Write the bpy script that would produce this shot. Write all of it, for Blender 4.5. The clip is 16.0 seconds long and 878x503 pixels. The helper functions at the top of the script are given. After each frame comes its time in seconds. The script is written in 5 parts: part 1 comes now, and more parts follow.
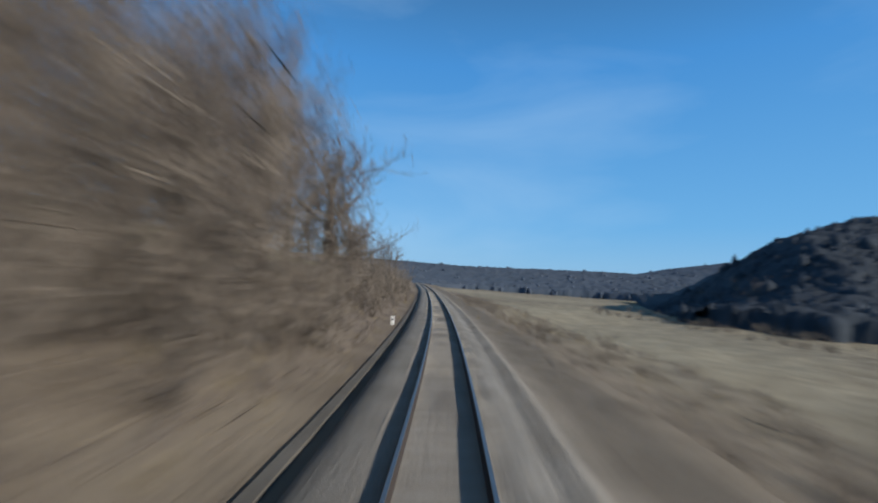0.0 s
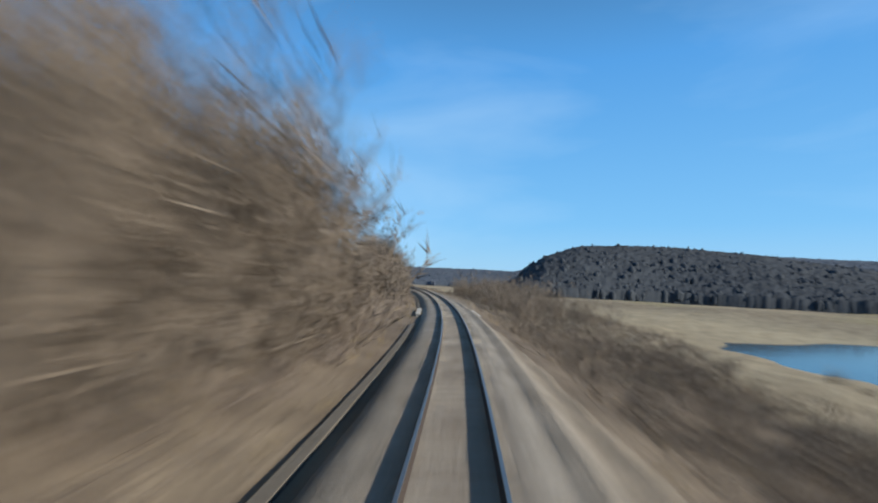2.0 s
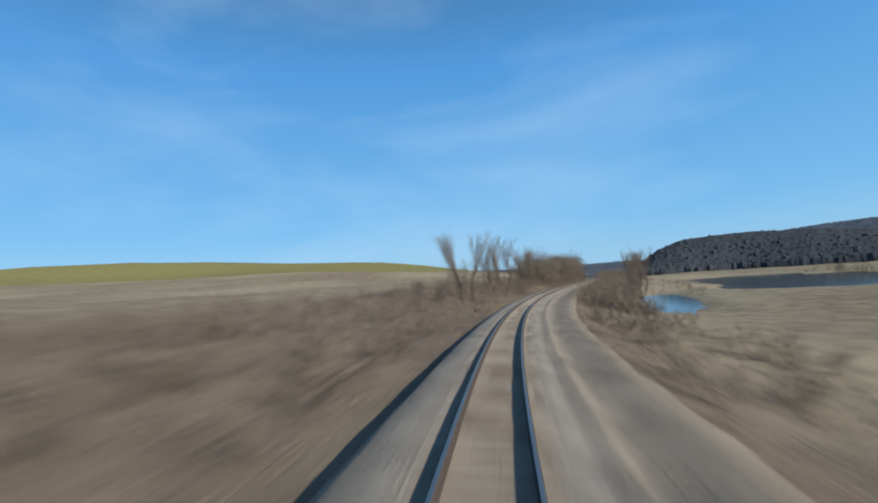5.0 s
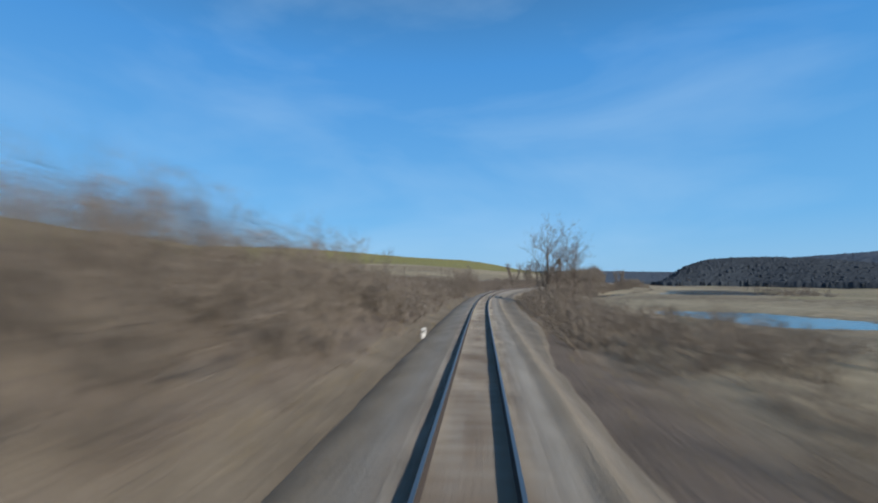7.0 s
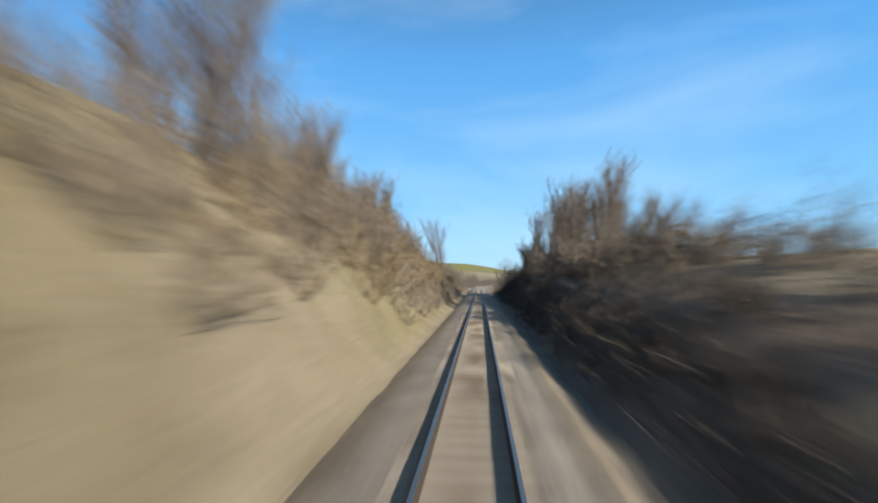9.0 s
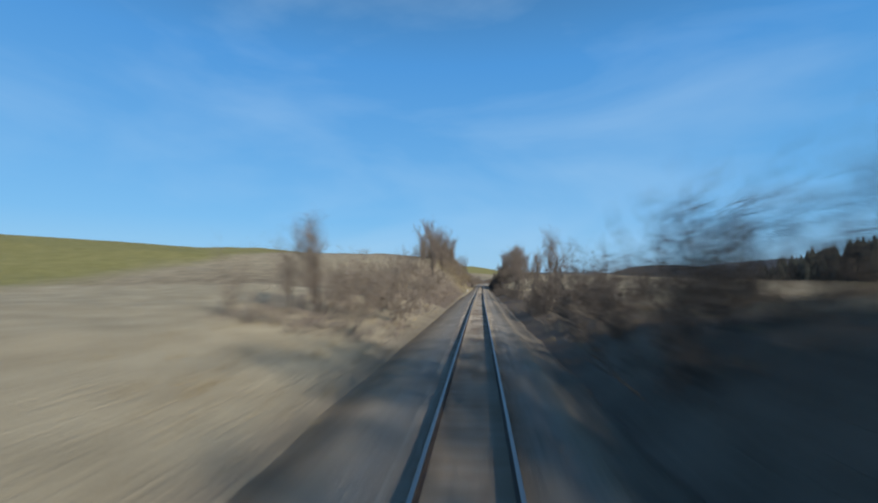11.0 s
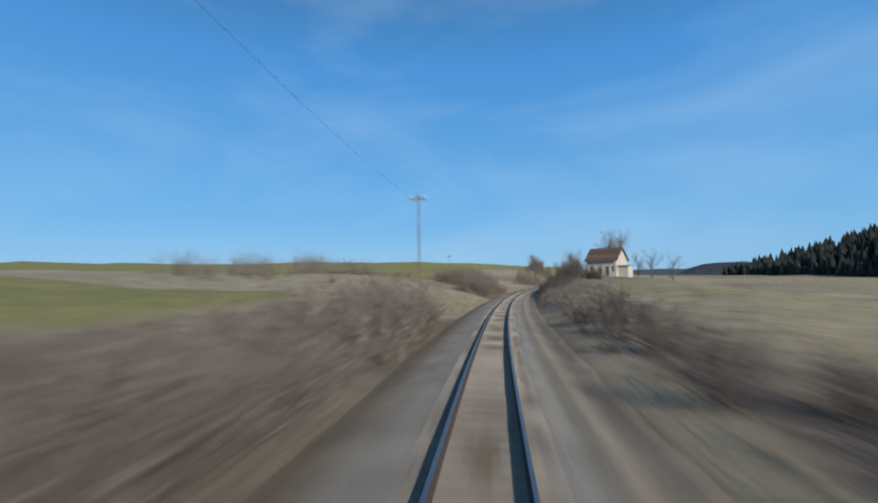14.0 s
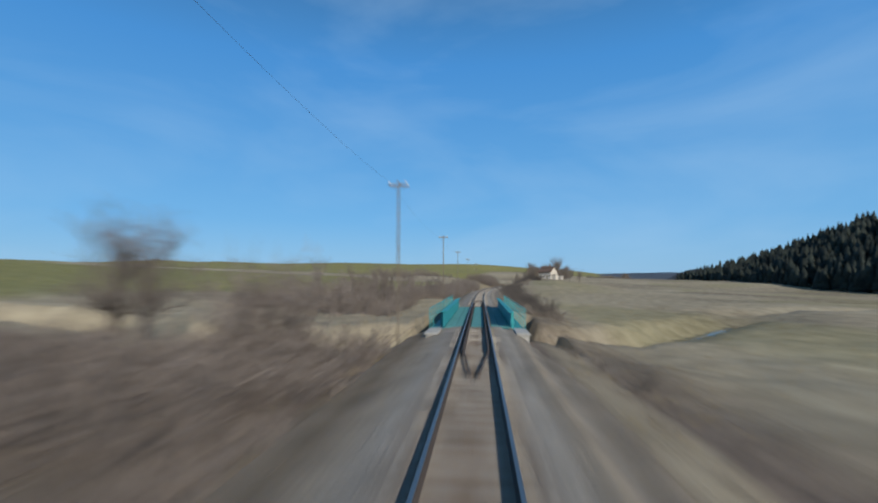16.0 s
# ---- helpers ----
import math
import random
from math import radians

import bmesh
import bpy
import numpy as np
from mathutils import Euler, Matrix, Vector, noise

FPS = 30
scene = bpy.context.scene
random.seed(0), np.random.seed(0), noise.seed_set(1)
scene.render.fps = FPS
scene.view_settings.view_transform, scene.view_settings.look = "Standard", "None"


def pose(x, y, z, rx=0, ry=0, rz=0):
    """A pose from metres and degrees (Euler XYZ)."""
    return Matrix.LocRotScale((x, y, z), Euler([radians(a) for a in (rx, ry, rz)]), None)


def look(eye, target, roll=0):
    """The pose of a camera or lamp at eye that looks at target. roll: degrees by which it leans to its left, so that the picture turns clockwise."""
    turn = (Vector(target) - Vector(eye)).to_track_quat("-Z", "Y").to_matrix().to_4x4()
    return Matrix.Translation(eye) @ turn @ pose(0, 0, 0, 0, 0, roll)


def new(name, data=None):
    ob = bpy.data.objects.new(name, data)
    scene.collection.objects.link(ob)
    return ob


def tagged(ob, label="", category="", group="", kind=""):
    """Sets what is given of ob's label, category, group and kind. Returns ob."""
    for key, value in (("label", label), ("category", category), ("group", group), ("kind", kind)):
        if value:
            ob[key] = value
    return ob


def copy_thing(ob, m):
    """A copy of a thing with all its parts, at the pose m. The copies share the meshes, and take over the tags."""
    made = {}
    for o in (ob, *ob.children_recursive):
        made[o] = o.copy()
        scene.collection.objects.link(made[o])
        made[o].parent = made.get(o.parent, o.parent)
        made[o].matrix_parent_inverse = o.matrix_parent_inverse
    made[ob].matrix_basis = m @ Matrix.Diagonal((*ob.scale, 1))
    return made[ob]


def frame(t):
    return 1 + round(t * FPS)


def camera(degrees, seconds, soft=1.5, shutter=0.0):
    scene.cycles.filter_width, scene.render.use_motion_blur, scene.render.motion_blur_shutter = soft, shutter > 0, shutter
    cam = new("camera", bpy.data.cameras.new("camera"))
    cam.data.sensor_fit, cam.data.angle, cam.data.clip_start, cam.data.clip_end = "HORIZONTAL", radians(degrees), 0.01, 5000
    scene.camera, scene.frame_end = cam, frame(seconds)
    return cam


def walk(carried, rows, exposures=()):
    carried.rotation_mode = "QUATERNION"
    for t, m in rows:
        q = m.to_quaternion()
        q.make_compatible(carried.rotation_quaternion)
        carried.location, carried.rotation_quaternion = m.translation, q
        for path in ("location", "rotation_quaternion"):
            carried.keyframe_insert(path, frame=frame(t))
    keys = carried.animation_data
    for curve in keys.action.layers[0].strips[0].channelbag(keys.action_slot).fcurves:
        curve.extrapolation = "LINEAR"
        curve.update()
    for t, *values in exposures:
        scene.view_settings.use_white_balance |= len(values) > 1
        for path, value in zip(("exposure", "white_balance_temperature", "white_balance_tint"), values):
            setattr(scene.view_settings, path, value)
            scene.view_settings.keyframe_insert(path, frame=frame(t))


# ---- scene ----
# All lengths below are true metres; SCALE shrinks the finished model as a whole,
# since the train runs faster than the camera may travel.
SCALE = 0.57
LENGTH = 1088.0          # way of the train in 16 s
SPEED = 68.0

# ---- the railway's line: q runs along the track away from the last position, l to its right ----
KNOT = 20.0
BEND = [-1, -2, 0, 15, 46, 77, 96, 107, 109, 112, 120, 129, 123, 95, 57, 19, -2, -6, -2, 5, 10, 11, 8, 5, 1, 0, -1, -2, -1, 2, 3, 0,
        14, 64, 130, 181, 213, 236, 254, 262, 254, 221, 179, 121, 59, 18, -16, -74, -149, -191, -177, -155, -128, -135, -148, -149,
        -104, -55, -25, -20, -27, -35, -33, -24, -14, -6, -1, 2, 3]
Q = np.arange(-600.0, 2600.0, 1.0)
KAPPA = np.interp(Q, np.arange(len(BEND)) * KNOT, np.array(BEND) * 1e-5, 0.0, 0.0)
PHI = np.cumsum(KAPPA)
PHI -= np.interp(0.0, Q, PHI)
PX, PY = np.cumsum(np.sin(PHI)), np.cumsum(np.cos(PHI))
PX -= np.interp(0.0, Q, PX)
PY -= np.interp(0.0, Q, PY)


def spot(q, l):
    """Plan position of a point l metres to the right of the track at q."""
    phi = np.interp(q, Q, PHI)
    return np.interp(q, Q, PX) + l * np.cos(phi), np.interp(q, Q, PY) - l * np.sin(phi)


def heading(q):
    return float(np.interp(q, Q, PHI))


# cant of the track in its bends, in degrees: positive where the right rail lies lower
CANT = np.clip(1950.0 * np.convolve(KAPPA, np.ones(41) / 41, "same") * np.interp(Q, [250.0, 500.0], [0.55, 1.0]), -4.6, 4.6)


def cant(q):
    return np.interp(q, Q, CANT)


# ---- camera ----
cam = camera(86.0, 16.0, soft=2.0, shutter=0.66)
LEAN = [(0, -2.89), (0.5, -3.26), (1, -2.96), (1.5, -2.57), (2, -1.45), (2.5, -0.11), (3, 0.3), (3.5, 1.92), (4, 2.8), (4.2, 2.64), (6.3, 0.31),
        (6.5, -0.07), (7, 0.15), (7.5, 0), (8, 0), (11.5, 0), (12, 0.89), (12.5, 1.45), (13, 1.33), (13.5, 1.28), (14, 1.3), (14.5, 1.11),
        (15, 0.14), (15.5, 0), (16, 0)]
EYE, AIM, TILT, SIDE = 2.9, 4.97, 3.44, 0.19
rows = []
for step in range(0, 161):
    t = step * 0.1
    q = LENGTH - SPEED * t
    c = float(cant(q))
    x, y = spot(q, SIDE * math.cos(radians(c)) + EYE * math.sin(radians(c)))
    z = EYE * math.cos(radians(c)) - SIDE * math.sin(radians(c))
    off = float(np.interp(t, [a for a, b in LEAN], [b for a, b in LEAN]))
    carriage = pose(float(x) * SCALE, float(y) * SCALE, z * SCALE, 0, c, -math.degrees(heading(q)))
    rows.append((t, carriage @ pose(0, 0, 0, 90 + TILT, 0, off + AIM)))
walk(cam, rows, [(0, -0.12, 6350, 10), (1.0, 0.03, 6600, 10), (2.5, 0.28, 6900, 10), (3.5, 0.25, 7000, 10), (4.2, 0.2, 6950, 10), (6.5, -0.06, 6500, 10), (7.4, -0.05, 6350, 10),
                 (8.0, 0.3, 6800, 10), (8.6, 0.3, 6900, 10), (9.0, 0.47, 7150, 10), (9.4, 0.3, 6900, 10), (11.3, -0.03, 6600, 10), (12.5, -0.2, 6250, 10), (13.0, -0.08, 6450, 10), (16, -0.18, 6350, 10)])

# ---- light: low spring sun from behind and to the right, clear sky with thin cirrus ----
SUN_HEADING, SUN_HEIGHT = 150.0, 24.5
world = bpy.data.worlds.new("sky")
scene.world = world
world.use_nodes = True
wn, wl = world.node_tree.nodes, world.node_tree.links
sky = wn.new("ShaderNodeTexSky")
sky.sky_type, sky.sun_disc = "NISHITA", False
sky.sun_elevation, sky.sun_rotation = radians(SUN_HEIGHT), radians(SUN_HEADING)
sky.air_density, sky.dust_density, sky.ozone_density = 1.0, 0.6, 2.5
wcoord = wn.new("ShaderNodeTexCoord")
# the camera's deep blue sky, paler towards the horizon
wsep = wn.new("ShaderNodeSeparateXYZ")
wl.new(wcoord.outputs["Generated"], wsep.inputs["Vector"])
wgrad = wn.new("ShaderNodeValToRGB")
while len(wgrad.color_ramp.elements) < 5:
    wgrad.color_ramp.elements.new(0.5)
for one, (p, c) in zip(wgrad.color_ramp.elements, ((0.0, (2.6, 5.3, 8.0)), (0.12, (1.4, 4.35, 8.0)), (0.42, (0.62, 2.95, 7.0)), (0.62, (0.38, 1.35, 3.0)), (1.0, (0.2, 0.55, 1.15)))):
    one.position, one.color = p, (*c, 1)
wl.new(wsep.outputs["Z"], wgrad.inputs["Fac"])
wblend = wn.new("ShaderNodeMix")
wblend.data_type = "RGBA"
wblend.inputs["Factor"].default_value = 0.85
wl.new(sky.outputs["Color"], wblend.inputs["A"])
wl.new(wgrad.outputs["Color"], wblend.inputs["B"])
wmap = wn.new("ShaderNodeMapping")
wmap.inputs["Scale"].default_value = (1.3, 0.8, 3.6)
wmap.inputs["Rotation"].default_value = (0.15, 0.2, 0.5)
wnoise = wn.new("ShaderNodeTexNoise")
wnoise.inputs["Scale"].default_value, wnoise.inputs["Detail"].default_value = 1.6, 6.0
wnoise.inputs["Distortion"].default_value = 0.4
wramp = wn.new("ShaderNodeMapRange")
wramp.inputs["From Min"].default_value, wramp.inputs["From Max"].default_value = 0.46, 0.8
wramp.inputs["To Max"].default_value = 0.32
wmix = wn.new("ShaderNodeMix")
wmix.data_type = "RGBA"
wmix.inputs["B"].default_value = (4.6, 6.6, 8.6, 1)
wl.new(wcoord.outputs["Generated"], wmap.inputs["Vector"])
wl.new(wmap.outputs["Vector"], wnoise.inputs["Vector"])
wl.new(wnoise.outputs["Fac"], wramp.inputs["Value"])
wl.new(wramp.outputs["Result"], wmix.inputs["Factor"])
wl.new(wblend.outputs["Result"], wmix.inputs["A"])
wl.new(wmix.outputs["Result"], wn["Background"].inputs["Color"])
wn["Background"].inputs["Strength"].default_value = 0.11
sun_data = bpy.data.lights.new("sun", "SUN")
sun_data.energy, sun_data.angle, sun_data.color = 5.0, radians(0.6), (1.0, 0.92, 0.80)
sun = new("sun", sun_data)
to_sun = Vector((math.sin(radians(SUN_HEADING)) * math.cos(radians(SUN_HEIGHT)), math.cos(radians(SUN_HEADING)) * math.cos(radians(SUN_HEIGHT)),
                 math.sin(radians(SUN_HEIGHT))))
sun.matrix_world = look(to_sun * 50, (0, 0, 0))


# ---- materials ----
def material(name, dark, light, scale=3.0, rough=0.9, fine=40.0, bump=0.3, metal=0.0, random_part=0.0, stretch=None, spec=0.3):
    """Two-scale mottled surface between two base colours, in the thing's own metres."""
    m = bpy.data.materials.new(name)
    m.use_nodes = True
    n, k = m.node_tree.nodes, m.node_tree.links
    b = n["Principled BSDF"]
    b.inputs["Roughness"].default_value, b.inputs["Metallic"].default_value = rough, metal
    b.inputs["Specular IOR Level"].default_value = spec
    co = n.new("ShaderNodeTexCoord")
    vector = co.outputs["Object"]
    if stretch:
        mp = n.new("ShaderNodeMapping")
        mp.inputs["Scale"].default_value = stretch
        k.new(vector, mp.inputs["Vector"])
        vector = mp.outputs["Vector"]
    big, small = n.new("ShaderNodeTexNoise"), n.new("ShaderNodeTexNoise")
    big.inputs["Scale"].default_value, big.inputs["Detail"].default_value = scale, 4
    small.inputs["Scale"].default_value, small.inputs["Detail"].default_value = fine, 3
    k.new(vector, big.inputs["Vector"])
    k.new(vector, small.inputs["Vector"])
    add = n.new("ShaderNodeMath")
    add.operation = "MULTIPLY_ADD"
    add.inputs[1].default_value = 0.5
    half = n.new("ShaderNodeMath")
    half.operation = "MULTIPLY"
    half.inputs[1].default_value = 0.5
    k.new(small.outputs["Fac"], half.inputs[0])
    k.new(big.outputs["Fac"], add.inputs[0])
    k.new(half.outputs[0], add.inputs[2])
    value = add.outputs[0]
    if random_part:
        info = n.new("ShaderNodeObjectInfo") if random_part > 0 else n.new("ShaderNodeNewGeometry")
        mix = n.new("ShaderNodeMath")
        mix.operation = "MULTIPLY_ADD"
        mix.inputs[1].default_value = abs(random_part)
        k.new(info.outputs["Random" if random_part > 0 else "Random Per Island"], mix.inputs[0])
        k.new(value, mix.inputs[2])
        sub = n.new("ShaderNodeMath")
        sub.operation = "SUBTRACT"
        sub.inputs[1].default_value = abs(random_part) / 2
        k.new(mix.outputs[0], sub.inputs[0])
        value = sub.outputs[0]
    ramp = n.new("ShaderNodeValToRGB")
    ramp.color_ramp.elements[0].position, ramp.color_ramp.elements[1].position = 0.32, 0.68
    ramp.color_ramp.elements[0].color, ramp.color_ramp.elements[1].color = (*dark, 1), (*light, 1)
    k.new(value, ramp.inputs["Fac"])
    k.new(ramp.outputs["Color"], b.inputs["Base Color"])
    if bump:
        bp = n.new("ShaderNodeBump")
        bp.inputs["Strength"].default_value, bp.inputs["Distance"].default_value = bump, 0.05
        k.new(small.outputs["Fac"], bp.inputs["Height"])
        k.new(bp.outputs["Normal"], b.inputs["Normal"])
    return m


M_BALLAST = material("ballast_stone", (0.155, 0.142, 0.122), (0.375, 0.345, 0.30), 0.9, 0.95, 14.0, 1.0)
def stain(m):
    """Rust and brake dust between the rails, soil on the shoulders (attribute 'stain')."""
    n, k = m.node_tree.nodes, m.node_tree.links
    b = n["Principled BSDF"]
    base = b.inputs["Base Color"].links[0].from_socket
    at, sep = n.new("ShaderNodeAttribute"), n.new("ShaderNodeSeparateColor")
    at.attribute_name = "stain"
    k.new(at.outputs["Color"], sep.inputs["Color"])
    for channel, tint in (("Red", (0.76, 0.55, 0.38, 1)), ("Green", (1.06, 0.94, 0.78, 1)), ("Blue", (0.62, 0.55, 0.46, 1))):
        mix = n.new("ShaderNodeMix")
        mix.data_type, mix.blend_type = "RGBA", "MULTIPLY"
        mix.inputs["B"].default_value = tint
        k.new(sep.outputs[channel], mix.inputs["Factor"])
        k.new(base, mix.inputs["A"])
        base = mix.outputs["Result"]
    k.new(base, b.inputs["Base Color"])


stain(M_BALLAST)
M_SLEEPER = material("sleeper_concrete", (0.25, 0.226, 0.192), (0.42, 0.388, 0.334), 2.5, 0.9, 40.0, 0.3, random_part=0.3)
M_SLEEPERS = material("sleeper_row", (0.25, 0.226, 0.192), (0.42, 0.388, 0.334), 2.5, 0.9, 40.0, 0.3, random_part=-0.3)
M_RAIL = material("rail_rust", (0.046, 0.036, 0.03), (0.10, 0.078, 0.064), 4.0, 0.85, 30.0, 0.2)
M_HEAD = material("rail_steel", (0.24, 0.235, 0.23), (0.36, 0.355, 0.345), 2.0, 0.5, 30.0, 0.05, metal=1.0)
M_DECK = material("worn_teal_deck", (0.05, 0.21, 0.215), (0.125, 0.33, 0.325), 1.6, 0.85, 18.0, 0.2)
M_TEAL = material("teal_paint", (0.016, 0.215, 0.235), (0.04, 0.33, 0.345), 1.2, 0.6, 20.0, 0.1, spec=0.4)
M_CONCRETE = material("pale_concrete", (0.28, 0.27, 0.245), (0.50, 0.49, 0.45), 1.5, 0.9, 25.0, 0.3)
M_OLDCONCRETE = material("old_concrete", (0.085, 0.078, 0.068), (0.17, 0.158, 0.138), 1.2, 0.95, 20.0, 0.4)
M_WOOD = material("old_wood", (0.10, 0.08, 0.06), (0.24, 0.20, 0.15), 1.5, 0.9, 30.0, 0.4, stretch=(8, 8, 1))
M_BARK = material("bark", (0.055, 0.045, 0.036), (0.15, 0.12, 0.095), 3.0, 0.95, 25.0, 0.6)
M_TWIG = material("twigs", (0.105, 0.088, 0.075), (0.225, 0.19, 0.162), 0.6, 0.95, 8.0, 0.0, random_part=-0.35)
M_BRUSH = material("dry_brush", (0.108, 0.091, 0.076), (0.25, 0.212, 0.172), 0.35, 0.95, 3.0, 0.0, random_part=-0.35)
M_BRUSH_RED = material("red_brush", (0.114, 0.095, 0.082), (0.252, 0.213, 0.183), 0.35, 0.95, 3.0, 0.0, random_part=-0.35)
M_STRAW = material("straw_brush", (0.14, 0.112, 0.072), (0.31, 0.255, 0.17), 0.35, 0.95, 3.0, 0.0, random_part=-0.35)
# brush darkened to paint bank shade; the field hedge is truly this dark
M_HEDGE_SHADE = material("hedge_and_shade_brush", (0.052, 0.045, 0.04), (0.13, 0.112, 0.098), 0.35, 0.95, 3.0, 0.0, random_part=-0.35)
M_GRASS = material("dry_grass", (0.17, 0.13, 0.07), (0.38, 0.31, 0.18), 0.4, 0.95, 4.0, 0.0, random_part=-0.5)
M_CONIFER = material("conifer", (0.014, 0.019, 0.017), (0.040, 0.050, 0.040), 0.3, 0.95, 3.0, 0.0, random_part=-0.4)
# both distant wood colours have aerial haze painted in as a blue-grey tint
M_HAZEBAREWOOD = material("bare_wood_haze", (0.031, 0.040, 0.052), (0.049, 0.061, 0.076), 0.06, 0.95, 0.5, 0.0, random_part=-0.2)
M_HAZEWOOD = material("far_wood_haze", (0.055, 0.075, 0.103), (0.08, 0.10, 0.134), 0.04, 0.95, 0.2, 0.0, random_part=-0.15)
M_PLASTER = material("plaster", (0.40, 0.36, 0.30), (0.58, 0.54, 0.47), 0.8, 0.9, 12.0, 0.2)
M_ROOF = material("roof_tile", (0.075, 0.05, 0.038), (0.16, 0.11, 0.085), 1.5, 0.85, 20.0, 0.4, random_part=0.3)
M_DARK = material("dark_opening", (0.01, 0.01, 0.012), (0.03, 0.03, 0.032), 1.0, 0.25, 5.0, 0.0)
M_WHITE = material("white_paint", (0.62, 0.61, 0.58), (0.8, 0.8, 0.78), 3.0, 0.7, 20.0, 0.1)
M_WIRE = material("wire", (0.05, 0.05, 0.055), (0.12, 0.12, 0.13), 3.0, 0.6, 20.0, 0.0)


def water_material():
    m = bpy.data.materials.new("river_water")
    m.use_nodes = True
    n, k = m.node_tree.nodes, m.node_tree.links
    b = n["Principled BSDF"]
    b.inputs["Base Color"].default_value = (0.02, 0.03, 0.032, 1)
    b.inputs["Roughness"].default_value = 0.09
    noise_tex, bp, co = n.new("ShaderNodeTexNoise"), n.new("ShaderNodeBump"), n.new("ShaderNodeTexCoord")
    noise_tex.inputs["Scale"].default_value, noise_tex.inputs["Detail"].default_value = 0.9, 4
    bp.inputs["Strength"].default_value, bp.inputs["Distance"].default_value = 0.05, 0.1
    k.new(co.outputs["Object"], noise_tex.inputs["Vector"])
    k.new(noise_tex.outputs["Fac"], bp.inputs["Height"])
    k.new(bp.outputs["Normal"], b.inputs["Normal"])
    return m


M_WATER = water_material()


def ground_material():
    """Dry winter grass, bare earth and sown green, mixed by what grows where and by painted bank shade (attribute
    'sown').
    """
    m = bpy.data.materials.new("meadow")
    m.use_nodes = True
    n, k = m.node_tree.nodes, m.node_tree.links
    b = n["Principled BSDF"]
    b.inputs["Roughness"].default_value = 0.95
    b.inputs["Specular IOR Level"].default_value = 0.1
    co = n.new("ShaderNodeTexCoord")
    at = n.new("ShaderNodeAttribute")
    at.attribute_name = "sown"
    sep = n.new("ShaderNodeSeparateColor")
    k.new(at.outputs["Color"], sep.inputs["Color"])

    def noisy(scale, detail=5):
        t = n.new("ShaderNodeTexNoise")
        t.inputs["Scale"].default_value, t.inputs["Detail"].default_value = scale, detail
        k.new(co.outputs["Object"], t.inputs["Vector"])
        return t.outputs["Fac"]

    def ramp(value, *stops):
        r = n.new("ShaderNodeValToRGB")
        e = r.color_ramp.elements
        while len(e) < len(stops):
            e.new(0.5)
        for one, (p, c) in zip(e, stops):
            one.position, one.color = p, (*c, 1)
        k.new(value, r.inputs["Fac"])
        return r.outputs["Color"]

    def mix(fac, a, c):
        x = n.new("ShaderNodeMix")
        x.data_type = "RGBA"
        k.new(fac, x.inputs["Factor"])
        k.new(a, x.inputs["A"])
        k.new(c, x.inputs["B"])
        return x.outputs["Result"]

    large, mid, fine = noisy(0.05), noisy(0.4), noisy(5.0)
    both = n.new("ShaderNodeMath")
    both.operation = "MULTIPLY_ADD"
    both.inputs[1].default_value = 0.55
    half = n.new("ShaderNodeMath")
    half.operation = "MULTIPLY"
    half.inputs[1].default_value = 0.45
    k.new(fine, half.inputs[0])
    k.new(mid, both.inputs[0])
    k.new(half.outputs[0], both.inputs[2])
    dry = ramp(both.outputs[0], (0.3, (0.118, 0.097, 0.068)), (0.5, (0.23, 0.192, 0.136)), (0.7, (0.36, 0.31, 0.222)))
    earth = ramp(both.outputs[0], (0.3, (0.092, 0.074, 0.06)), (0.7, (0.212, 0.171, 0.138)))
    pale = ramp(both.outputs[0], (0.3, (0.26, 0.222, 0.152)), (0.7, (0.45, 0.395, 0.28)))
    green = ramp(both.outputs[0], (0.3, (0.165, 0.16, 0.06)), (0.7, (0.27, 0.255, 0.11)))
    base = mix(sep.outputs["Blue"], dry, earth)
    base = mix(sep.outputs["Red"], base, pale)
    base = mix(sep.outputs["Green"], base, green)
    k.new(base, b.inputs["Base Color"])
    bp = n.new("ShaderNodeBump")
    bp.inputs["Strength"].default_value, bp.inputs["Distance"].default_value = 0.6, 0.15
    k.new(fine, bp.inputs["Height"])
    k.new(bp.outputs["Normal"], b.inputs["Normal"])
    return m


M_GROUND = ground_material()


# ---- mesh helpers ----
def link(name, verts, faces, mat, parent=None, label="", smooth=False):
    me = bpy.data.meshes.new(name)
    me.from_pydata([tuple(v) for v in verts], [], [tuple(f) for f in faces])
    for one in mat if isinstance(mat, (list, tuple)) else [mat]:
        me.materials.append(one)
    if smooth:
        me.polygons.foreach_set("use_smooth", [True] * len(me.polygons))
    me.update()
    ob = new(name, me)
    if parent:
        ob.parent = parent
    if label:
        ob["label"] = label
    return ob


def part(name, bm, mat, parent=None, label=""):
    me = bpy.data.meshes.new(name)
    bmesh.ops.recalc_face_normals(bm, faces=bm.faces)
    bm.to_mesh(me)
    bm.free()
    me.materials.append(mat)
    ob = new(name, me)
    if parent:
        ob.parent = parent
    if label:
        ob["label"] = label
    return ob


def add_box(bm, x0, x1, y0, y1, z0, z1, bevel=0.0):
    made = bmesh.ops.create_cube(bm, size=1.0)["verts"]
    for v in made:
        v.co = Vector((x0 + (v.co.x + 0.5) * (x1 - x0), y0 + (v.co.y + 0.5) * (y1 - y0), z0 + (v.co.z + 0.5) * (z1 - z0)))
    if bevel:
        edges = list({e for v in made for e in v.link_edges})
        bmesh.ops.bevel(bm, geom=edges, offset=bevel, segments=1, affect="EDGES")
    return bm


